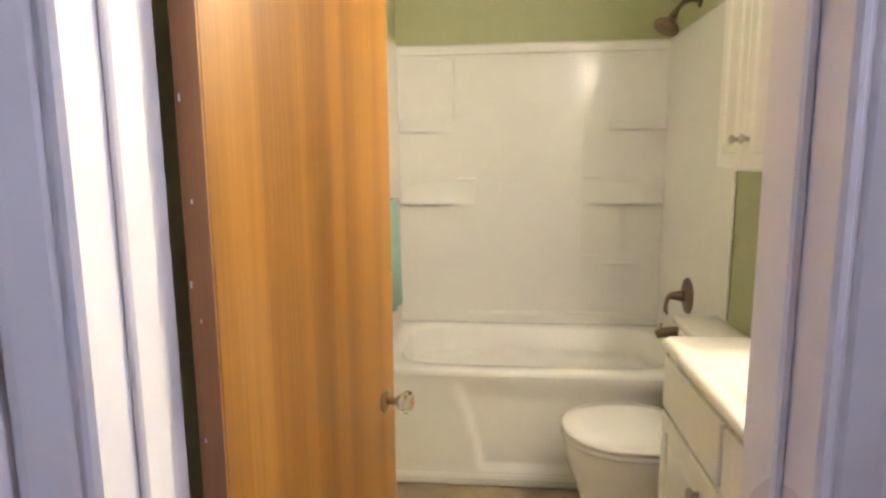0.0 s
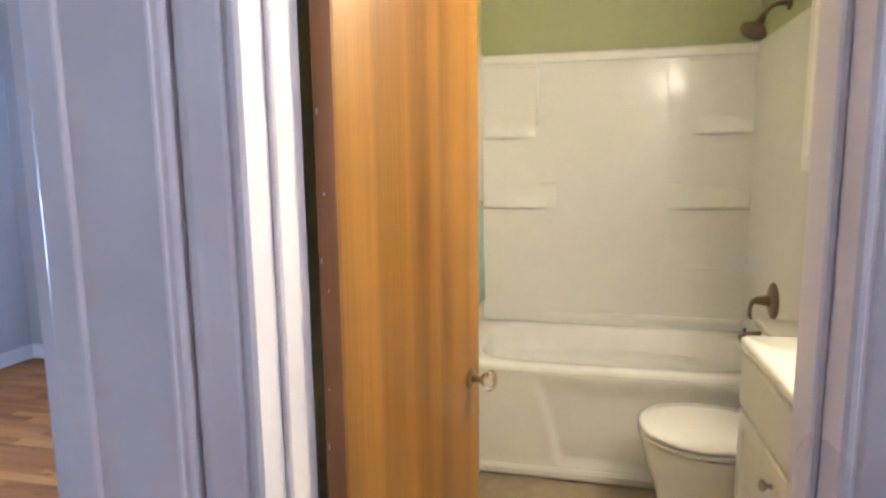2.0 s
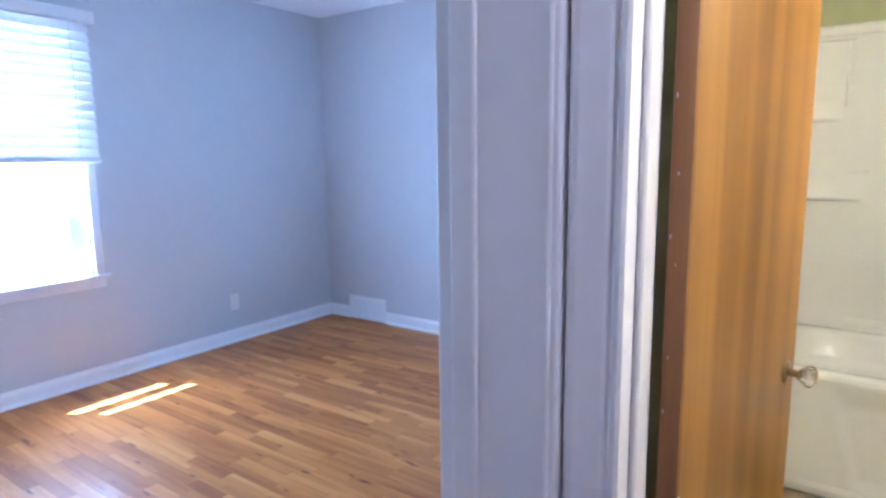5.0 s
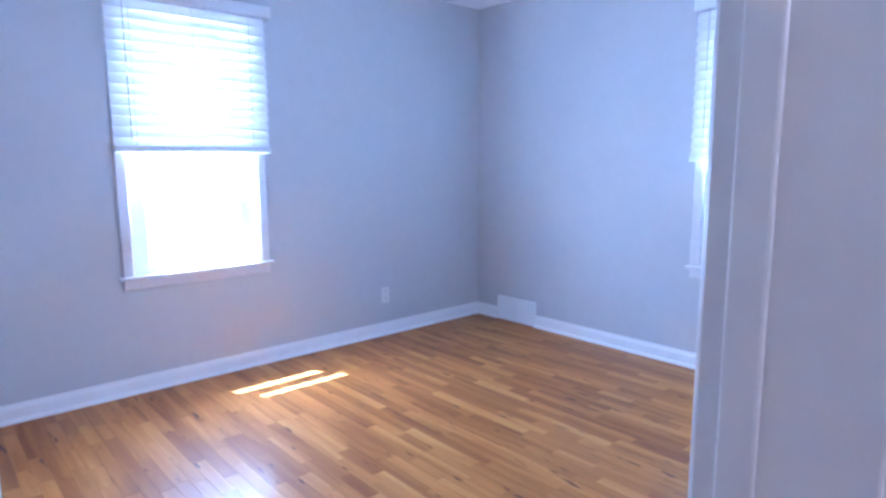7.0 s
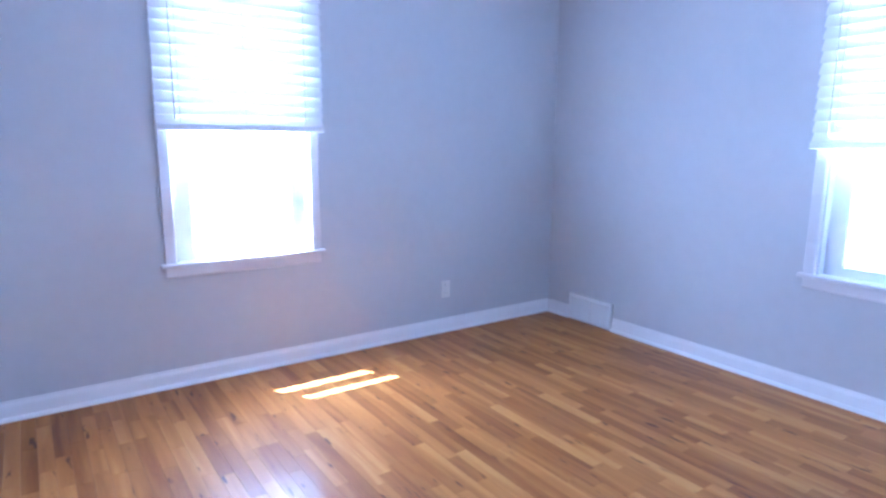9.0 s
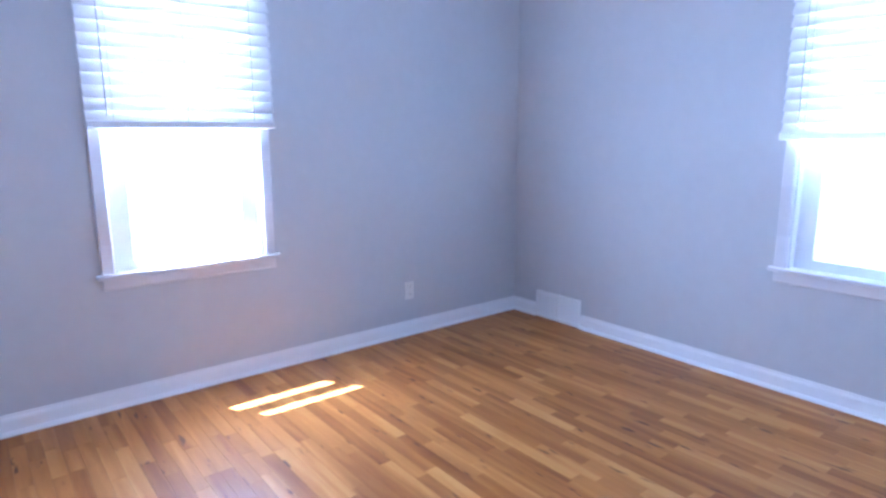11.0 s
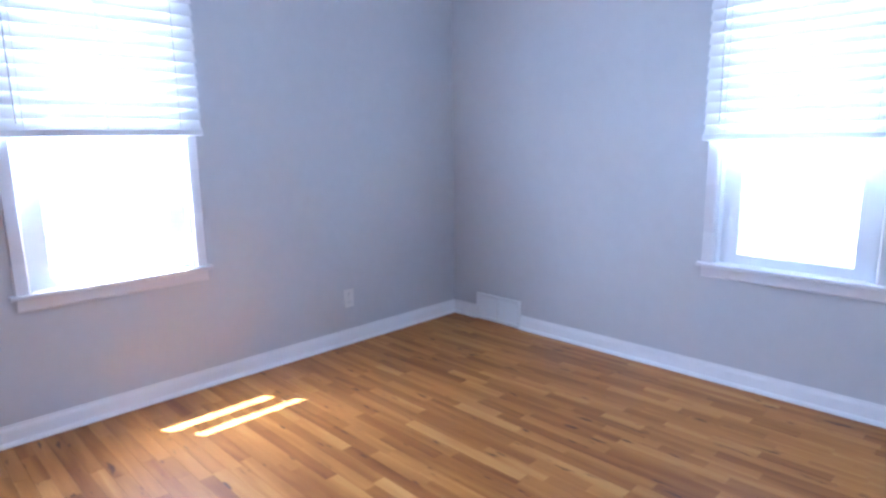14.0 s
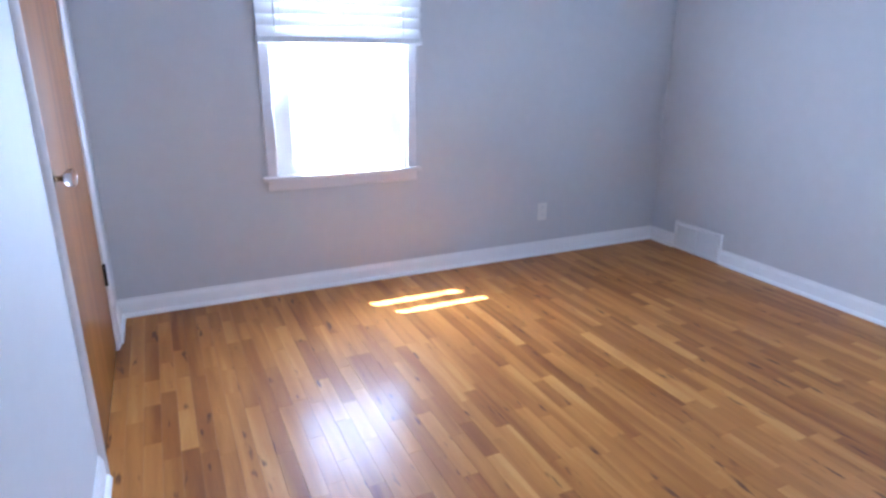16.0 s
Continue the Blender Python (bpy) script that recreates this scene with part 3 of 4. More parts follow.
for z in (-0.026, 0.026):
    soc = part("socket", lathe([(0, 0.0), (0.0165, 0.0), (0.0165, 0.003), (0, 0.003)], 20, pose(0, -0.0058, z, 90, 0, 0)), M_PLATE, outlet)
    for x in (-0.006, 0.006):
        part("slot", boxes((x - 0.001, x + 0.001, -0.0095, -0.0087, z - 0.001, z + 0.008)), M_SLOT, soc)
part("screw", lathe([(0, 0), (0.003, 0), (0.002, 0.0015), (0, 0.0015)], 10, pose(0, -0.006, 0, 90, 0, 0)), M_NICKEL, outlet)

# ---------------------------------------------------------------- bathroom: tub and surround
TY, TF = 2.335, 0.492                  # apron's face and rim height


def tub():
    t = thing("bathtub", pose((BL + BR) / 2, (TY + BN) / 2, 0), "white acrylic alcove bathtub with a sculpted apron", "bathtub")
    x0, x1, y0, y1 = BL + 0.008, BR - 0.002, TY, BN - 0.002
    cx, cy = (x0 + x1) / 2, (y0 + y1) / 2
    n = 48

    def oval(hx, hy, z, dx=0.0, k=3.4):
        out = []
        for i in range(n):
            a = 2 * math.pi * (i + 0.5) / n
            c, s = math.cos(a), math.sin(a)
            out.append(Vector((cx + dx + hx * math.copysign(abs(c) ** (2 / k), c), cy + hy * math.copysign(abs(s) ** (2 / k), s), z)))
        return out

    hx, hy = (x1 - x0) / 2, (y1 - y0) / 2
    bm = bmesh.new()
    loft(bm, [oval(hx, hy, TF - 0.035, k=40), oval(hx, hy, TF - 0.008, k=40), oval(hx - 0.008, hy - 0.008, TF, k=30), oval(hx - 0.075, hy - 0.080, TF, k=5), oval(hx - 0.090, hy - 0.095, TF - 0.012, k=4.5),
              oval(hx - 0.110, hy - 0.112, TF - 0.105), oval(hx - 0.118, hy - 0.122, TF - 0.118), oval(hx - 0.170, hy - 0.165, TF - 0.126), oval(hx - 0.182, hy - 0.178, TF - 0.138), oval(hx - 0.20, hy - 0.19, TF - 0.27), oval(hx - 0.24, hy - 0.22, TF - 0.33), oval(hx - 0.32, hy - 0.27, TF - 0.345)], cap0=False)
    world_part("basin", bm, M_ACRYL, t, "", True)
    # apron: a plain upper field that swings back to a recessed panel
    nx, nz = 90, 26
    grid = []
    bm = bmesh.new()
    for j in range(nz + 1):
        z = 0.012 + (TF - 0.030 - 0.012) * j / nz
        row = []
        for i in range(nx + 1):
            x = x0 + (x1 - x0) * i / nx
            edge_l = -0.082 - 0.098 * ((z - 0.06) / 0.37) ** 1.3 if z > 0.06 else -0.082
            edge_r = 0.62 + 0.09 * max((z - 0.06) / 0.37, 0) ** 1.4
            inside = min(max((x - edge_l) / 0.016, 0), 1) * min(max((edge_r - x) / 0.016, 0), 1) * min(max((z - 0.062) / 0.014, 0), 1) * min(max((TF - 0.032 - z) / 0.10, 0), 1)
            inside = inside * inside * (3 - 2 * inside)
            foot = max(0.0, 1 - abs(z - 0.035) / 0.04)
            row.append(bm.verts.new((x, y0 + 0.004 + 0.026 * inside - 0.006 * foot * (1 - inside), z)))
        grid.append(row)
    for j in range(nz):
        for i in range(nx):
            bm.faces.new((grid[j][i], grid[j][i + 1], grid[j + 1][i + 1], grid[j + 1][i]))
    world_part("apron", bm, M_ACRYL, t, "", True)
    world_part("rim_lip", prism(((0.0, -0.012), (-0.002, -0.018), (-0.002, -0.026), (0.002, -0.030), (0.03, -0.030), (0.03, -0.012)), lambda u, v, s: (s, y0 + u, TF + v), x0, x1), M_ACRYL, t)
    # base roll along the floor
    world_part("base_roll", prism(((0.012, 0.0), (-0.014, 0.0), (-0.020, 0.012), (-0.020, 0.034), (-0.012, 0.050), (0.012, 0.058)), lambda u, v, s: (s, y0 + 0.010 + u, v), x0, x1 - 0.001), M_ACRYL, t)
    return t


tub()


def panel_material():
    """Glossy moulded acrylic with a faint pressed tile grid."""
    m = mat("moulded_acrylic_wall", (0.86, 0.84, 0.79), 0.18, spread=0.02, bump=0.0)
    nt = m.node_tree
    br = nt.nodes.new("ShaderNodeTexBrick")
    br.offset = 0.0
    br.inputs["Scale"].default_value = 1.0
    br.inputs["Brick Width"].default_value, br.inputs["Row Height"].default_value = 0.203, 0.203
    br.inputs["Mortar Size"].default_value, br.inputs["Mortar Smooth"].default_value = 0.004, 1.0
    tc, mp = nt.nodes.new("ShaderNodeTexCoord"), nt.nodes.new("ShaderNodeMapping")
    mp.inputs["Rotation"].default_value = (radians(-90), 0, 0)
    nt.links.new(tc.outputs["Object"], mp.inputs["Vector"])
    nt.links.new(mp.outputs["Vector"], br.inputs["Vector"])
    b = nt.nodes.new("ShaderNodeBump")
    b.inputs["Strength"].default_value, b.inputs["Distance"].default_value = 0.34, 0.002
    b.invert = True
    nt.links.new(br.outputs["Fac"], b.inputs["Height"])
    nt.links.new(b.outputs["Normal"], nt.nodes["Principled BSDF"].inputs["Normal"])
    return m


M_PANEL = panel_material()
SB, ST = TF - 0.002, 1.897


def surround():
    s = thing("tub_surround", pose((BL + BR) / 2, BN, SB), "glossy white moulded tub surround with corner shelves", "tub surround")
    yb = BN - 0.014
    world_part("back_panel", boxes((BL + 0.006, BR, yb, BN - 0.001, SB, ST - 0.012), bevel=0.003), M_PANEL, s)
    world_part("top_lip", prism(((0, 0), (0.030, 0), (0.033, 0.012), (0.030, 0.036), (0.022, 0.046), (0.010, 0.052), (0, 0.052)), lambda u, v, q: (q, BN - u, ST - 0.052 + v), BL + 0.006, BR), M_ACRYL, s)
    world_part("side_panel", boxes((BR - 0.014, BR - 0.001, 2.18, yb, SB, ST), bevel=0.004), M_ACRYL, s)
    world_part("side_panel", boxes((BL + 0.006, BL + 0.019, 2.43, yb, SB, ST), bevel=0.004), M_ACRYL, s)
    world_part("ledge", prism(((0, 0), (0.016, 0), (0.017, 0.040), (0.013, 0.052), (0.006, 0.058), (0, 0.060)), lambda u, v, q: (q, yb + 0.002 - u, SB + v), -0.17, BR - 0.03), M_ACRYL, s)
    # corner towers with two shelves each, mirrored
    for side in (-1, 1):
        cor = BL + 0.019 if side < 0 else BR - 0.014

        def px(u):
            return cor - side * u
        for z, depth, wide, rise in ((1.475, 0.052, 0.285, 0.11), (1.112, 0.062, 0.390, 0.13), (0.800, 0.006, 0.390, 0.05)):
            n = 24
            plan = [(wide * (1 - k / n), depth * math.sin(math.pi * 0.80 * k / n) ** 1.25 - 0.002) for k in range(n + 1)]
            ring = [(px(0), yb + 0.009), (px(wide), yb + 0.009)] + [(px(u), yb - d) for u, d in plan]
            if side < 0:
                ring = ring[::-1]
            bm = bmesh.new()
            loft(bm, [[Vector((x, yb + (y - yb) * k, z + dz * rise)) for x, y in ring] for dz, k in ((-0.10, 0.0), (-0.05, 0.55), (-0.01, 0.92), (0.035, 1.0), (0.09, 0.93), (0.22, 0.66), (0.40, 0.36), (0.62, 0.14), (0.82, 0.03), (1.0, -0.02))])
            world_part("shelf", bm, M_ACRYL, s, "", True)
        # corner tower: the wall panel swings forward towards the corner
        bm = bmesh.new()
        tower = [(px(0.30 * k / 12), yb - 0.0004 - 0.008 * (1 - k / 12) ** 2.0) for k in range(13)]
        loft(bm, [[Vector((x, y, q)) for x, y in (tower if side > 0 else tower[::-1])] for q in (SB + 0.01, ST - 0.05)], cap0=False, cap1=False, closed=False)
        world_part("corner_tower", bm, M_PANEL, s, "", True)
        bead = [(0.014 * k / 10, 0.0018 * math.sin(math.pi * k / 10)) for k in range(11)]
        if side < 0:
            world_part("niche_strip", prism(bead[::-1], lambda u, v, q: (px(0.272 + u), yb - 0.0003 - v, q), 1.53, 1.846), M_ACRYL, s, "", True)
        world_part("niche_head", prism(((0, 0), (0.006, 0.008), (0.007, 0.018), (0.0, 0.030)), lambda u, v, q: (px(q), yb - u, 1.822 + v), 0.01, 0.30), M_ACRYL, s)
    return s


surround()

# shower, valve and spout on the right-hand wall
WALLX = BR - 0.014
arm_y = 2.69
shower = thing("wall_shower", pose(BR, arm_y, 1.955), "oiled bronze shower head on a bent arm", "shower")
world_part("flange", lathe([(0, 0), (0.030, 0), (0.028, 0.006), (0.012, 0.010), (0, 0.010)], 24, on_door(BR - 0.001, arm_y, 1.975, -1, 0)), M_BRONZE, shower, "", True)
world_part("arm", tube([(BR - 0.002, arm_y, 1.975), (0.77, arm_y, 1.976), (0.745, arm_y, 1.968), (0.722, arm_y, 1.945), (0.712, arm_y, 1.925)], 0.0095, 12), M_BRONZE, shower, "", True)
aim = Vector((-0.50, -0.28, -0.80)).normalized()
HM = Matrix.Translation((0.712, arm_y, 1.928)) @ aim.to_track_quat("Z", "Y").to_matrix().to_4x4()
world_part("ball_joint", lathe([(0, -0.012), (0.010, -0.010), (0.0145, 0.0), (0.010, 0.010), (0, 0.012)], 18, HM), M_BRONZE, shower, "", True)
world_part("bell", lathe([(0, 0.004), (0.015, 0.006), (0.017, 0.018), (0.019, 0.034), (0.031, 0.052), (0.049, 0.066), (0.055, 0.074), (0.053, 0.080), (0.0, 0.080)], 32, HM), M_BRONZE, shower, "", True)
world_part("spray_plate", lathe([(0, 0.079), (0.047, 0.079), (0.047, 0.082), (0.012, 0.0835), (0, 0.0835)], 32, HM), M_BRONZE, shower, "", True)

VZ, VY = 0.752, 2.61
valve = thing("shower_valve", pose(WALLX, VY, VZ), "oiled bronze round shower valve with a lever handle", "faucet")
VM = on_door(WALLX, VY, VZ, -1, 0)
world_part("escutcheon", lathe([(0, 0), (0.078, 0), (0.076, 0.006), (0.060, 0.013), (0.030, 0.018), (0, 0.018)], 36, VM), M_BRONZE, valve, "", True)
world_part("hub", lathe([(0, 0.016), (0.026, 0.016), (0.022, 0.034), (0.018, 0.060), (0.015, 0.074), (0, 0.076)], 24, VM), M_BRONZE, valve, "", True)
world_part("lever", tube([(WALLX - 0.064, VY, VZ), (WALLX - 0.082, VY - 0.004, VZ - 0.004), (WALLX - 0.092, VY - 0.010, VZ - 0.030), (WALLX - 0.094, VY - 0.014, VZ - 0.062), (WALLX - 0.086, VY - 0.016, VZ - 0.078)], [0.012, 0.011, 0.008, 0.009, 0.006], 12), M_BRONZE, valve, "", True)
spout = thing("tub_spout", pose(WALLX, VY, 0.58), "oiled bronze bathtub spout", "faucet")
world_part("body", tube([(WALLX, VY, 0.592), (WALLX - 0.05, VY, 0.592), (WALLX - 0.10, VY, 0.588), (WALLX - 0.125, VY, 0.578)], [0.027, 0.024, 0.022, 0.018], 20), M_BRONZE, spout, "", True)
world_part("diverter", lathe([(0, 0), (0.004, 0), (0.004, 0.014), (0.007, 0.016), (0.007, 0.022), (0, 0.023)], 12, pose(WALLX - 0.105, VY, 0.606)), M_BRONZE, spout, "", True)

# ---------------------------------------------------------------- toilet


def toilet():
    ty = 2.06
    t = thing("toilet", pose(0.5, ty, 0), "white porcelain toilet with its lid closed", "toilet")
    n = 40

    def egg(x0, x1, hw, z, tail=0.0):
        """An oval from its front x0 to its rear x1, blunter at the rear."""
        cx, hx = (x0 + x1) / 2, (x1 - x0) / 2
        out = []
        for i in range(n):
            a = 2 * math.pi * i / n
            c, s = math.cos(a), math.sin(a)
            e = 2 / 2.25
            out.append(Vector((cx + hx * math.copysign(abs(c) ** e, c), ty + hw * math.copysign(abs(s) ** e, s) * (1 + 0.05 * c), z)))
        return out

    bm = bmesh.new()
    loft(bm, [egg(0.298, 0.765, 0.118, 0.0), egg(0.298, 0.765, 0.116, 0.05), egg(0.292, 0.76, 0.112, 0.12), egg(0.276, 0.755, 0.130, 0.19), egg(0.252, 0.745, 0.162, 0.255), egg(0.235, 0.735, 0.187, 0.315), egg(0.228, 0.73, 0.194, 0.358), egg(0.230, 0.73, 0.192, 0.368)])
    world_part("bowl", bm, M_PORC, t, "", True)
    bm = bmesh.new()
    loft(bm, [egg(0.226, 0.66, 0.194, 0.370), egg(0.221, 0.662, 0.199, 0.375), egg(0.222, 0.662, 0.198, 0.385), egg(0.228, 0.660, 0.192, 0.390)])
    world_part("seat", bm, M_PORC, t, "", True)
    bm = bmesh.new()
    loft(bm, [egg(0.226, 0.665, 0.194, 0.3925), egg(0.219, 0.668, 0.201, 0.397), egg(0.219, 0.668, 0.201, 0.406), egg(0.228, 0.662, 0.192, 0.414), egg(0.28, 0.63, 0.14, 0.418)])
    world_part("lid", bm, M_PORC, t, "", True)
    for dy in (-0.075, 0.075):
        world_part("hinge_cap", lathe([(0, 0), (0.016, 0), (0.016, 0.012), (0.010, 0.018), (0, 0.018)], 16, pose(0.652, ty + dy, 0.383)), M_PORC, t, "", True)
    bm = bmesh.new()
    box(bm, 0.655, BR - 0.006, ty - 0.19, ty + 0.19, 0.365, 0.725, bevel=0.022, seg=3)
    world_part("tank", bm, M_PORC, t, "", True)
    bm = bmesh.new()
    box(bm, 0.640, BR - 0.003, ty - 0.203, ty + 0.203, 0.727, 0.760, bevel=0.010, seg=3)
    world_part("tank_lid", bm, M_PORC, t, "", True)
    world_part("flush_lever", tube([(0.657, ty + 0.13, 0.655), (0.622, ty + 0.13, 0.655), (0.606, ty + 0.115, 0.652), (0.598, ty + 0.05, 0.636)], [0.010, 0.009, 0.008, 0.006], 10), M_BRONZE, t, "oiled bronze lever", True)
    return t


toilet()

# ---------------------------------------------------------------- vanity and counter
VX, VY0, VY1, VTOP = 0.468, 0.74, 1.655, 0.818


def raised_panel(name, parent, y0, y1, z0, z1):
    """A cabinet front that faces -x, with a raised field in a frame."""
    x = VX - 0.001
    bm = bmesh.new()
    rows = []
    for inset, dx in ((0.0, 0.0), (0.0, -0.014), (0.004, -0.018), (0.042, -0.018), (0.048, -0.011), (0.056, -0.011), (0.078, -0.017)):
        q = inset
        rows.append([Vector((x + dx, y0 + q, z0 + q)), Vector((x + dx, y1 - q, z0 + q)), Vector((x + dx, y1 - q, z1 - q)), Vector((x + dx, y0 + q, z1 - q))])
    loft(bm, rows)
    return world_part(name, bm, M_CAB, parent)


vanity = thing("vanity_cabinet", pose((VX + BR) / 2, (VY0 + VY1) / 2, 0), "white painted vanity cabinet with raised-panel doors", "cabinet")
world_part("body", boxes((VX, BR - 0.002, VY0, VY1, 0.09, VTOP), bevel=0.0015), M_CAB, vanity)
world_part("toe_kick", boxes((VX + 0.06, BR - 0.002, VY0 + 0.01, VY1 - 0.01, 0.0, 0.09)), M_CAB, vanity)
for y0, y1 in ((VY0 + 0.02, 1.19), (1.21, VY1 - 0.018)):
    world_part("false_drawer", boxes((VX - 0.019, VX - 0.001, y0, y1, 0.666, VTOP - 0.010), bevel=0.004, seg=2), M_CAB, vanity)
    d = raised_panel("door", vanity, y0, y1, 0.115, 0.652)
for y in (1.312, 1.05):
    world_part("knob", lathe([(0, 0), (0.007, 0), (0.006, 0.010), (0.014, 0.016), (0.015, 0.022), (0.010, 0.027), (0, 0.028)], 16, on_door(VX - 0.019, y, 0.590, -1, 0)), M_NICKEL, vanity, "small satin nickel knob", True)


def countertop():
    c = thing("sink_counter", pose((VX + BR) / 2, (VY0 + VY1) / 2, VTOP), "cream cultured marble vanity top with a moulded basin", "countertop")
    x0, x1, y0, y1 = 0.450, BR - 0.001, VY0 - 0.012, VY1 + 0.018
    cx, cy, n = 0.625, 1.18, 48

    def ring(hx, hy, z, k=2.0, mx=cx, my=cy):
        out = []
        for i in range(n):
            a = 2 * math.pi * (i + 0.5) / n
            co, si = math.cos(a), math.sin(a)
            out.append(Vector((mx + hx * math.copysign(abs(co) ** (2 / k), co), my + hy * math.copysign(abs(si) ** (2 / k), si), z)))
        return out
    mx, my, hx, hy = (x0 + x1) / 2, (y0 + y1) / 2, (x1 - x0) / 2, (y1 - y0) / 2
    bm = bmesh.new()
    loft(bm, [ring(hx - 0.004, hy - 0.004, VTOP, 60, mx, my), ring(hx, hy, VTOP + 0.006, 60, mx, my), ring(hx, hy, VTOP + 0.026, 60, mx, my), ring(hx - 0.010, hy - 0.010, VTOP + 0.036, 40, mx, my),
              ring(0.135, 0.22, VTOP + 0.036), ring(0.125, 0.21, VTOP + 0.028), ring(0.10, 0.17, VTOP - 0.03), ring(0.05, 0.08, VTOP - 0.07)])
    world_part("top", bm, M_MARBLE, c, "", True)
    world_part("backsplash", boxes((BR - 0.018, BR - 0.001, y0, y1, VTOP + 0.036, VTOP + 0.12), bevel=0.004, seg=2), M_MARBLE, c)
    return c


countertop()

# ---------------------------------------------------------------- wall cabinet
CBX, CBY0, CBY1, CBZ = 0.668, 1.515, 1.918, 1.302
wcab = thing("wall_cabinet", pose(BR, (CBY0 + CBY1) / 2, CBZ), "white wall cabinet with two panelled doors", "cabinet")
world_part("body", boxes((CBX, BR - 0.001, CBY0, CBY1, CBZ, 2.06), bevel=0.002), M_CAB, wcab)
ymid = (CBY0 + CBY1) / 2
for y0, y1, ky in ((CBY0 + 0.003, ymid - 0.0015, ymid - 0.035), (ymid + 0.0015, CBY1 - 0.003, ymid + 0.035)):
    x = CBX - 0.001
    bm = bmesh.new()
    z0, z1 = CBZ + 0.006, 2.055
    loft(bm, [[Vector((x + dx, y0 + q, z0 + q)), Vector((x + dx, y1 - q, z0 + q)), Vector((x + dx, y1 - q, z1 - q)), Vector((x + dx, y0 + q, z1 - q))] for q, dx in ((0, 0), (0, -0.015), (0.003, -0.018), (0.040, -0.018), (0.046, -0.011), (0.060, -0.011), (0.07, -0.016))])
    d = world_part("door", bm, M_CAB, wcab)
    world_part("knob", lathe([(0, 0), (0.007, 0), (0.006, 0.010), (0.012, 0.015), (0.013, 0.020), (0.009, 0.024), (0, 0.025)], 16, on_door(CBX - 0.019, ky, 1.388, -1, 0)), M_NICKEL, d, "small satin nickel knob", True)

# ---------------------------------------------------------------- towel on its bar
rack = thing("towel_bar", pose(BL, 2.1, 1.19), "bronze towel bar on the green wall", "towel bar")
world_part("bar", tube([(-0.395, 1.78, 1.185), (-0.395, 2.30, 1.185)], 0.008, 12), M_BRONZE, rack, "", True)
for y in (1.80, 2.28):
    world_part("bracket", tube([(BL + 0.006, y, 1.185), (-0.54, y, 1.185), (-0.395, y, 1.185)], [0.022, 0.010, 0.009], 14), M_BRONZE, rack, "", True)


def towel():
    t = thing("hand_towel", pose(-0.395, 2.0, 1.19), "pale teal terry towel folded over the towel bar", "towel")
    bm = bmesh.new()
    prof = [(-0.018, 0.83), (-0.016, 1.02), (-0.013, 1.15), (-0.010, 1.19), (0.0, 1.1975), (0.010, 1.19), (0.013, 1.15), (0.016, 1.0), (0.020, 0.80)]
    inner = [(0.012, 0.802), (0.009, 1.0), (0.0092, 1.15), (0.008, 1.184), (0.0, 1.1935), (-0.008, 1.184), (-0.009, 1.15), (-0.009, 1.02), (-0.010, 0.832)]
    outline = prof + inner
    rows = []
    for k in range(25):
        y = 1.84 + 0.40 * k / 24
        rows.append([Vector((-0.395 + u * (1 + 0.25 * math.sin(k * 0.9) * min((1.19 - min(v, 1.19)) * 5, 1)), y + 0.01 * math.sin(v * 9), v + 0.003 * math.sin(k * 0.5) * (v < 0.9))) for u, v in outline])
    loft(bm, rows)
    world_part("cloth", bm, M_TOWEL, t, "", True)
    return t


towel()

# ---------------------------------------------------------------- lamps
vlight = thing("vanity_light", pose(BR, 1.2, 2.02), "three-globe vanity light glowing warm above the basin", "wall lamp")
world_part("back_plate", boxes((BR - 0.03, BR - 0.001, 0.92, 1.48, 1.98, 2.08), bevel=0.006, seg=2), M_NICKEL, vlight)
for y in (1.0, 1.2, 1.4):
    world_part("lamp_arm", tube([(BR - 0.03, y, 2.03), (BR - 0.09, y, 2.03), (BR - 0.11, y, 2.015)], 0.009, 10), M_NICKEL, vlight, "", True)
    world_part("globe", lathe([(0, 0.065), (0.018, 0.06), (0.040, 0.045), (0.052, 0.012), (0.048, -0.02), (0.030, -0.045), (0, -0.055)], 24, pose(BR - 0.11, y, 1.965)), M_GLOW, vlight, "lit frosted glass globe", True)

# unseen fill lamp, added so that light from the east reaches the door trim
fill_lamp = thing("hall_fill_lamp", pose(0.80, 0.18, H), "unseen fill lamp added on the hall ceiling to light the trim", "ceiling lamp")
world_part("base", lathe([(0, 0), (0.088, 0), (0.088, -0.02), (0.08, -0.03), (0, -0.03)], 32, pose(0.80, 0.18, H)), M_NICKEL, fill_lamp, "", True)


def hall_fill_glow():
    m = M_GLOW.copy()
    m.name = "fill_lamp_glow"
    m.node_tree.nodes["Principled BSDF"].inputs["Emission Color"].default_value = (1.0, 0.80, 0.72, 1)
    m.node_tree.nodes["Principled BSDF"].inputs["Emission Strength"].default_value = HALL_FILL
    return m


HALL_FILL = 56.0
world_part("bowl", lathe([(0, -0.026), (0.040, -0.026), (0.040, -0.040), (0.034, -0.055), (0.020, -0.064), (0, -0.067)], 32, pose(0.80, 0.18, H)), hall_fill_glow(), fill_lamp, "glowing bowl of the added fill lamp", True)

# ---------------------------------------------------------------- outside
# unseen sheets added outside to cut the sunlight into two floor stripes
blocker = thing("sun_blocker", pose(XW - 0.14, 1.03, 2.3), "unseen sheets added to cut the sun into two stripes", "awning")
world_part("upper_blocker", prism(((0.14, 2.87), (0.14, 2.85), (0.64, 2.63), (0.64, 2.65)), lambda u, v, s: (XW - u, s, v), 0.2, 2.6), M_BLOCKER, blocker)
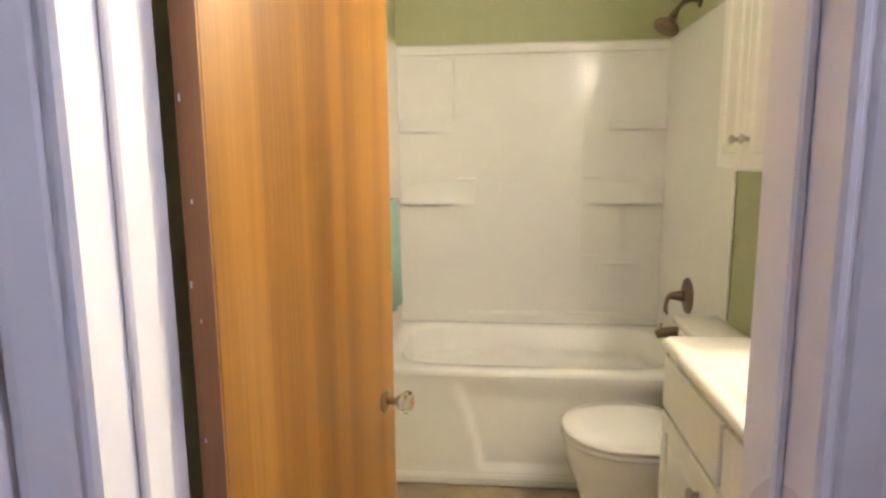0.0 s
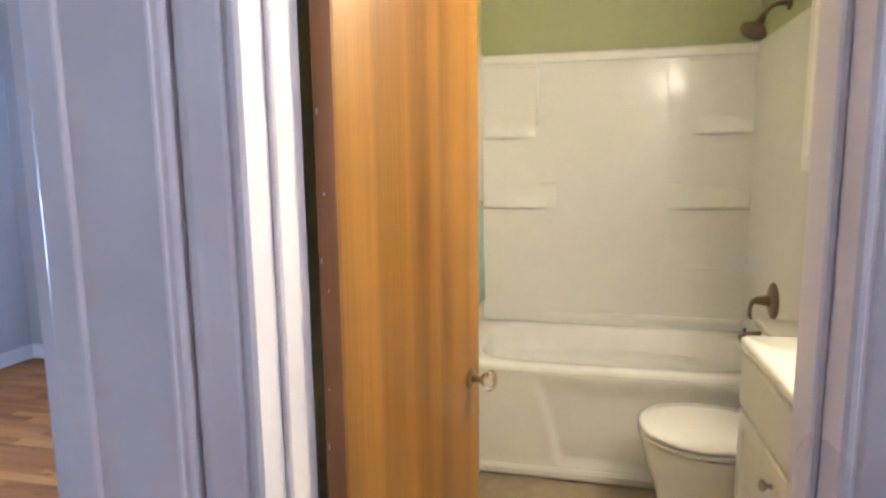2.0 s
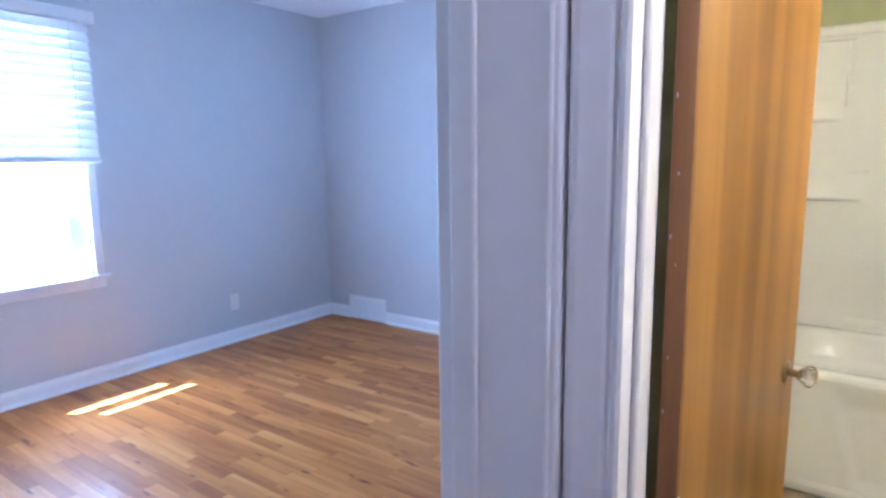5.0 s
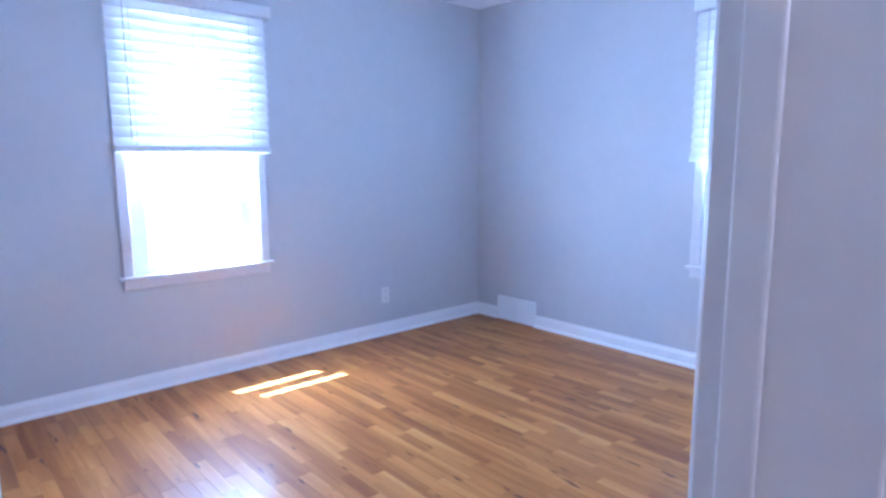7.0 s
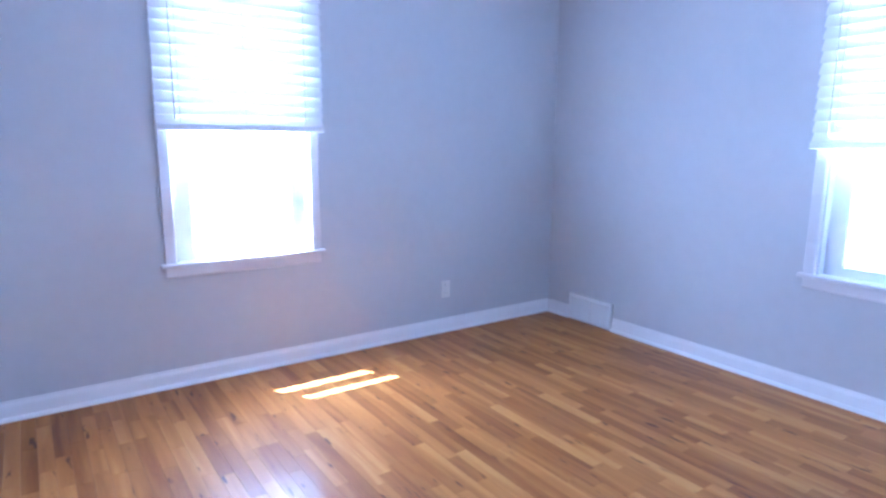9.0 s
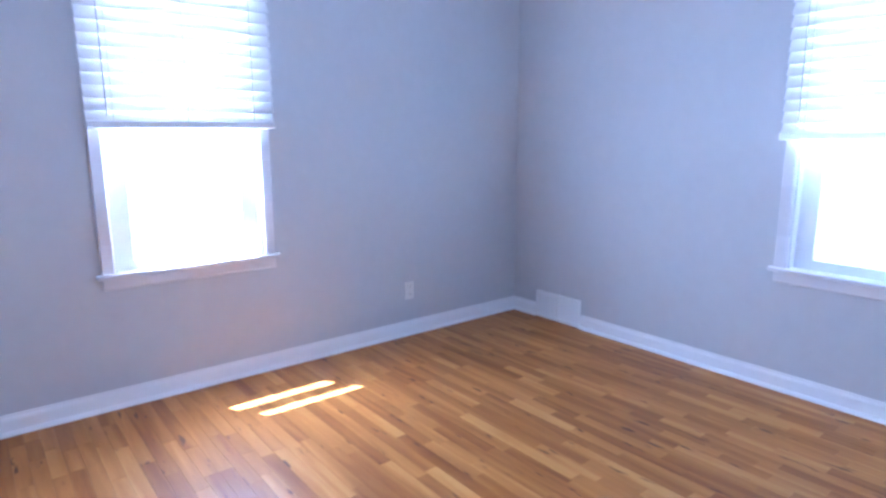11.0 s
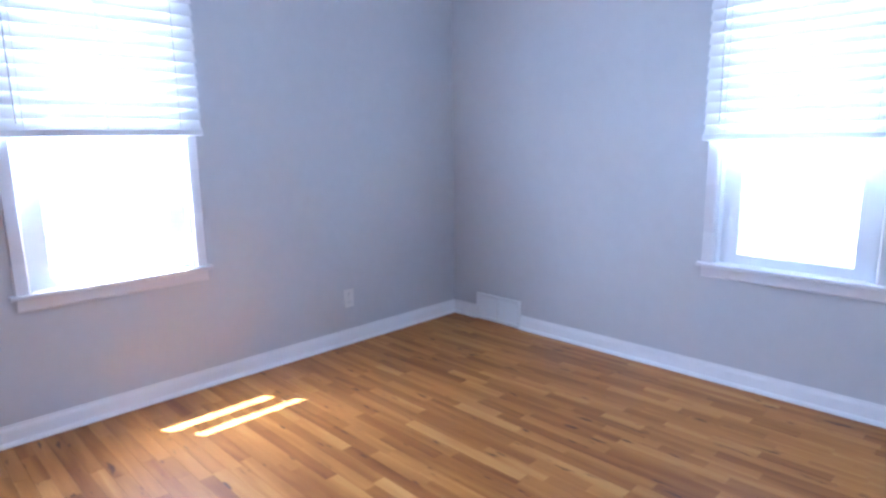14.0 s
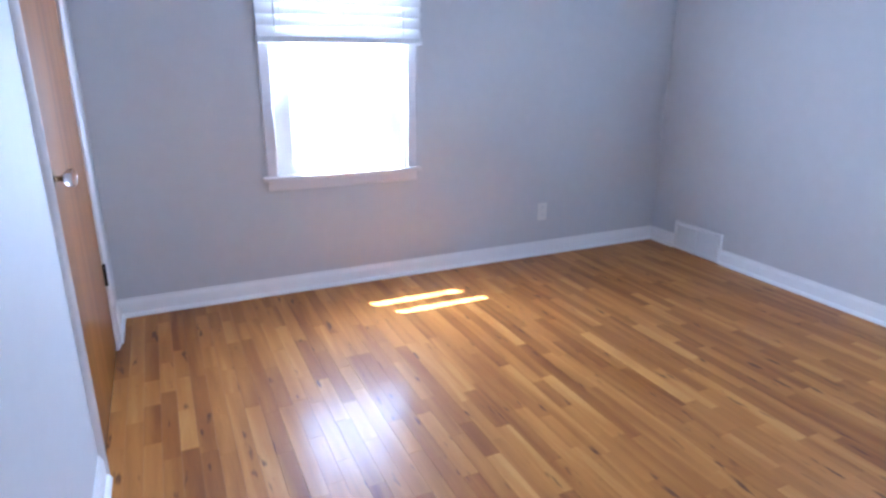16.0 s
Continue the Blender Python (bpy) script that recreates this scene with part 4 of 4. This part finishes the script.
world_part("valance", boxes((XW - 0.655, XW - 0.64, -0.6, 2.6, 2.262, 2.430)), M_BLOCKER, blocker)
world_part("bracket", boxes((XW - 0.66, XW - 0.14, 2.55, 2.60, 2.36, 2.40)), M_BLOCKER, blocker)

fence = thing("wooden_fence", pose(-2, 9.0, -0.55), "tall weathered board fence beyond the lawn", "fence")
fb = mesh_of("board", boxes((-0.07, 0.07, -0.01, 0.01, 0.04, 1.75), bevel=0.004), M_FENCE)
for k in range(60):
    o = new("board", fb)
    o.parent = fence
    o.location = (-5.0 + k * 0.155, 0, 0)
for z in (0.4, 1.4):
    part("rail", boxes((-5.1, 4.3, 0.012, 0.05, z, z + 0.08)), M_FENCE, fence)

# ---------------------------------------------------------------- bathroom floor tiles
tile_me = mesh_of("tile", boxes((-0.1505, 0.1505, -0.1505, 0.1505, -0.006, 0.0), bevel=0.0015), M_TILE)
for i in range(5):
    for j in range(6):
        x, y = BL + 0.155 + i * 0.304, BY - 0.03 + 0.152 + j * 0.304
        if y + 0.15 < TY + 0.06 and x + 0.15 < BR + 0.1:
            o = new("tile", tile_me)
            o.parent = floor_bath
            o.location = (x, y, 0)
            o.rotation_euler = (0, 0, radians(90 * ((i * 3 + j * 5) % 4)))

# ---------------------------------------------------------------- oak strip boards, running east to west
BW = 0.0572
LENGTHS = [0.20, 0.26, 0.32, 0.38, 0.45, 0.54, 0.66]
board_cache = {}


def board_mesh(length):
    key = round(length, 2)
    if key not in board_cache:
        h, w = length / 2 - 0.0002, BW / 2 - 0.0002
        bm = bmesh.new()
        loft(bm, [[Vector((sx * (h - i), sy * (w - i), z)) for sx, sy in ((-1, -1), (1, -1), (1, 1), (-1, 1))] for z, i in ((-0.013, 0.0), (-0.0004, 0.0), (0.0, 0.0003))])
        board_cache[key] = mesh_of("board", bm, M_OAK)
    return board_cache[key]


rng = random.Random(11)
rest_v, rest_f = [], []
count = 0
rows_n = int(math.ceil((YN - YS) / BW))
for r in (*range(rows_n), -1, -2, -3, -4):
    y = YS + BW / 2 + r * BW
    if y + BW / 2 > YN + 0.03:
        continue
    x = XE + 0.22 if JY0 < y < JY1 else XE - 0.002
    first = True
    end = XJ if r < 0 else XW
    while x > end + 0.01:
        length = rng.choice(LENGTHS)
        if first:
            length *= rng.uniform(0.4, 1.0)
            first = False
        length = round(min(length, x - end - 0.002), 2)
        if x - length - end < 0.12:
            length = round(x - end - 0.002, 2)
        cx = x - length / 2
        if count < 300 and (cx < -1.25):
            o = new("board", board_mesh(length))
            o.parent = floor
            o.location = (cx, y, 0)
            o.rotation_euler = (radians(rng.gauss(0, 0.22)), radians(rng.gauss(0, 0.05)), 0)
            count += 1
        else:
            o = None
            h, w = length / 2 - 0.0002, BW / 2 - 0.0002
            b0 = len(rest_v)
            lean = rng.gauss(0, 0.0038)
            rest_v += [(cx + sx * h, y + sy * w, z + lean * sy * w) for z in (-0.013, 0.0) for sx, sy in ((-1, -1), (1, -1), (1, 1), (-1, 1))]
            rest_f += [tuple(b0 + q for q in f) for f in ((4, 5, 6, 7), (0, 1, 5, 4), (1, 2, 6, 5), (2, 3, 7, 6), (3, 0, 4, 7))]
        x -= length
me = bpy.data.meshes.new("boards")
me.from_pydata(rest_v, [], rest_f)


def island_oak():
    """The same oak, its tone drawn board by board inside one mesh."""
    m = M_OAK.copy()
    m.name = "oak_strip_joined"
    nt = m.node_tree
    info = next(n for n in nt.nodes if n.bl_idname == "ShaderNodeObjectInfo")
    geo = nt.nodes.new("ShaderNodeNewGeometry")
    for l in list(info.outputs["Random"].links):
        to = l.to_socket
        nt.links.remove(l)
        nt.links.new(geo.outputs["Random Per Island"], to)
    return m


me.materials.append(island_oak())
ob = new("boards", me)
ob.parent = floor
tagged(ob, "oak strip boards near the doorway", "", "", "stuff")
setting("floor_hall", boxes((XH + 0.0, HR, HS, BY - 0.03, -0.013, -0.001)), M_OAK, "oak floor of the hall", "wooden floor")
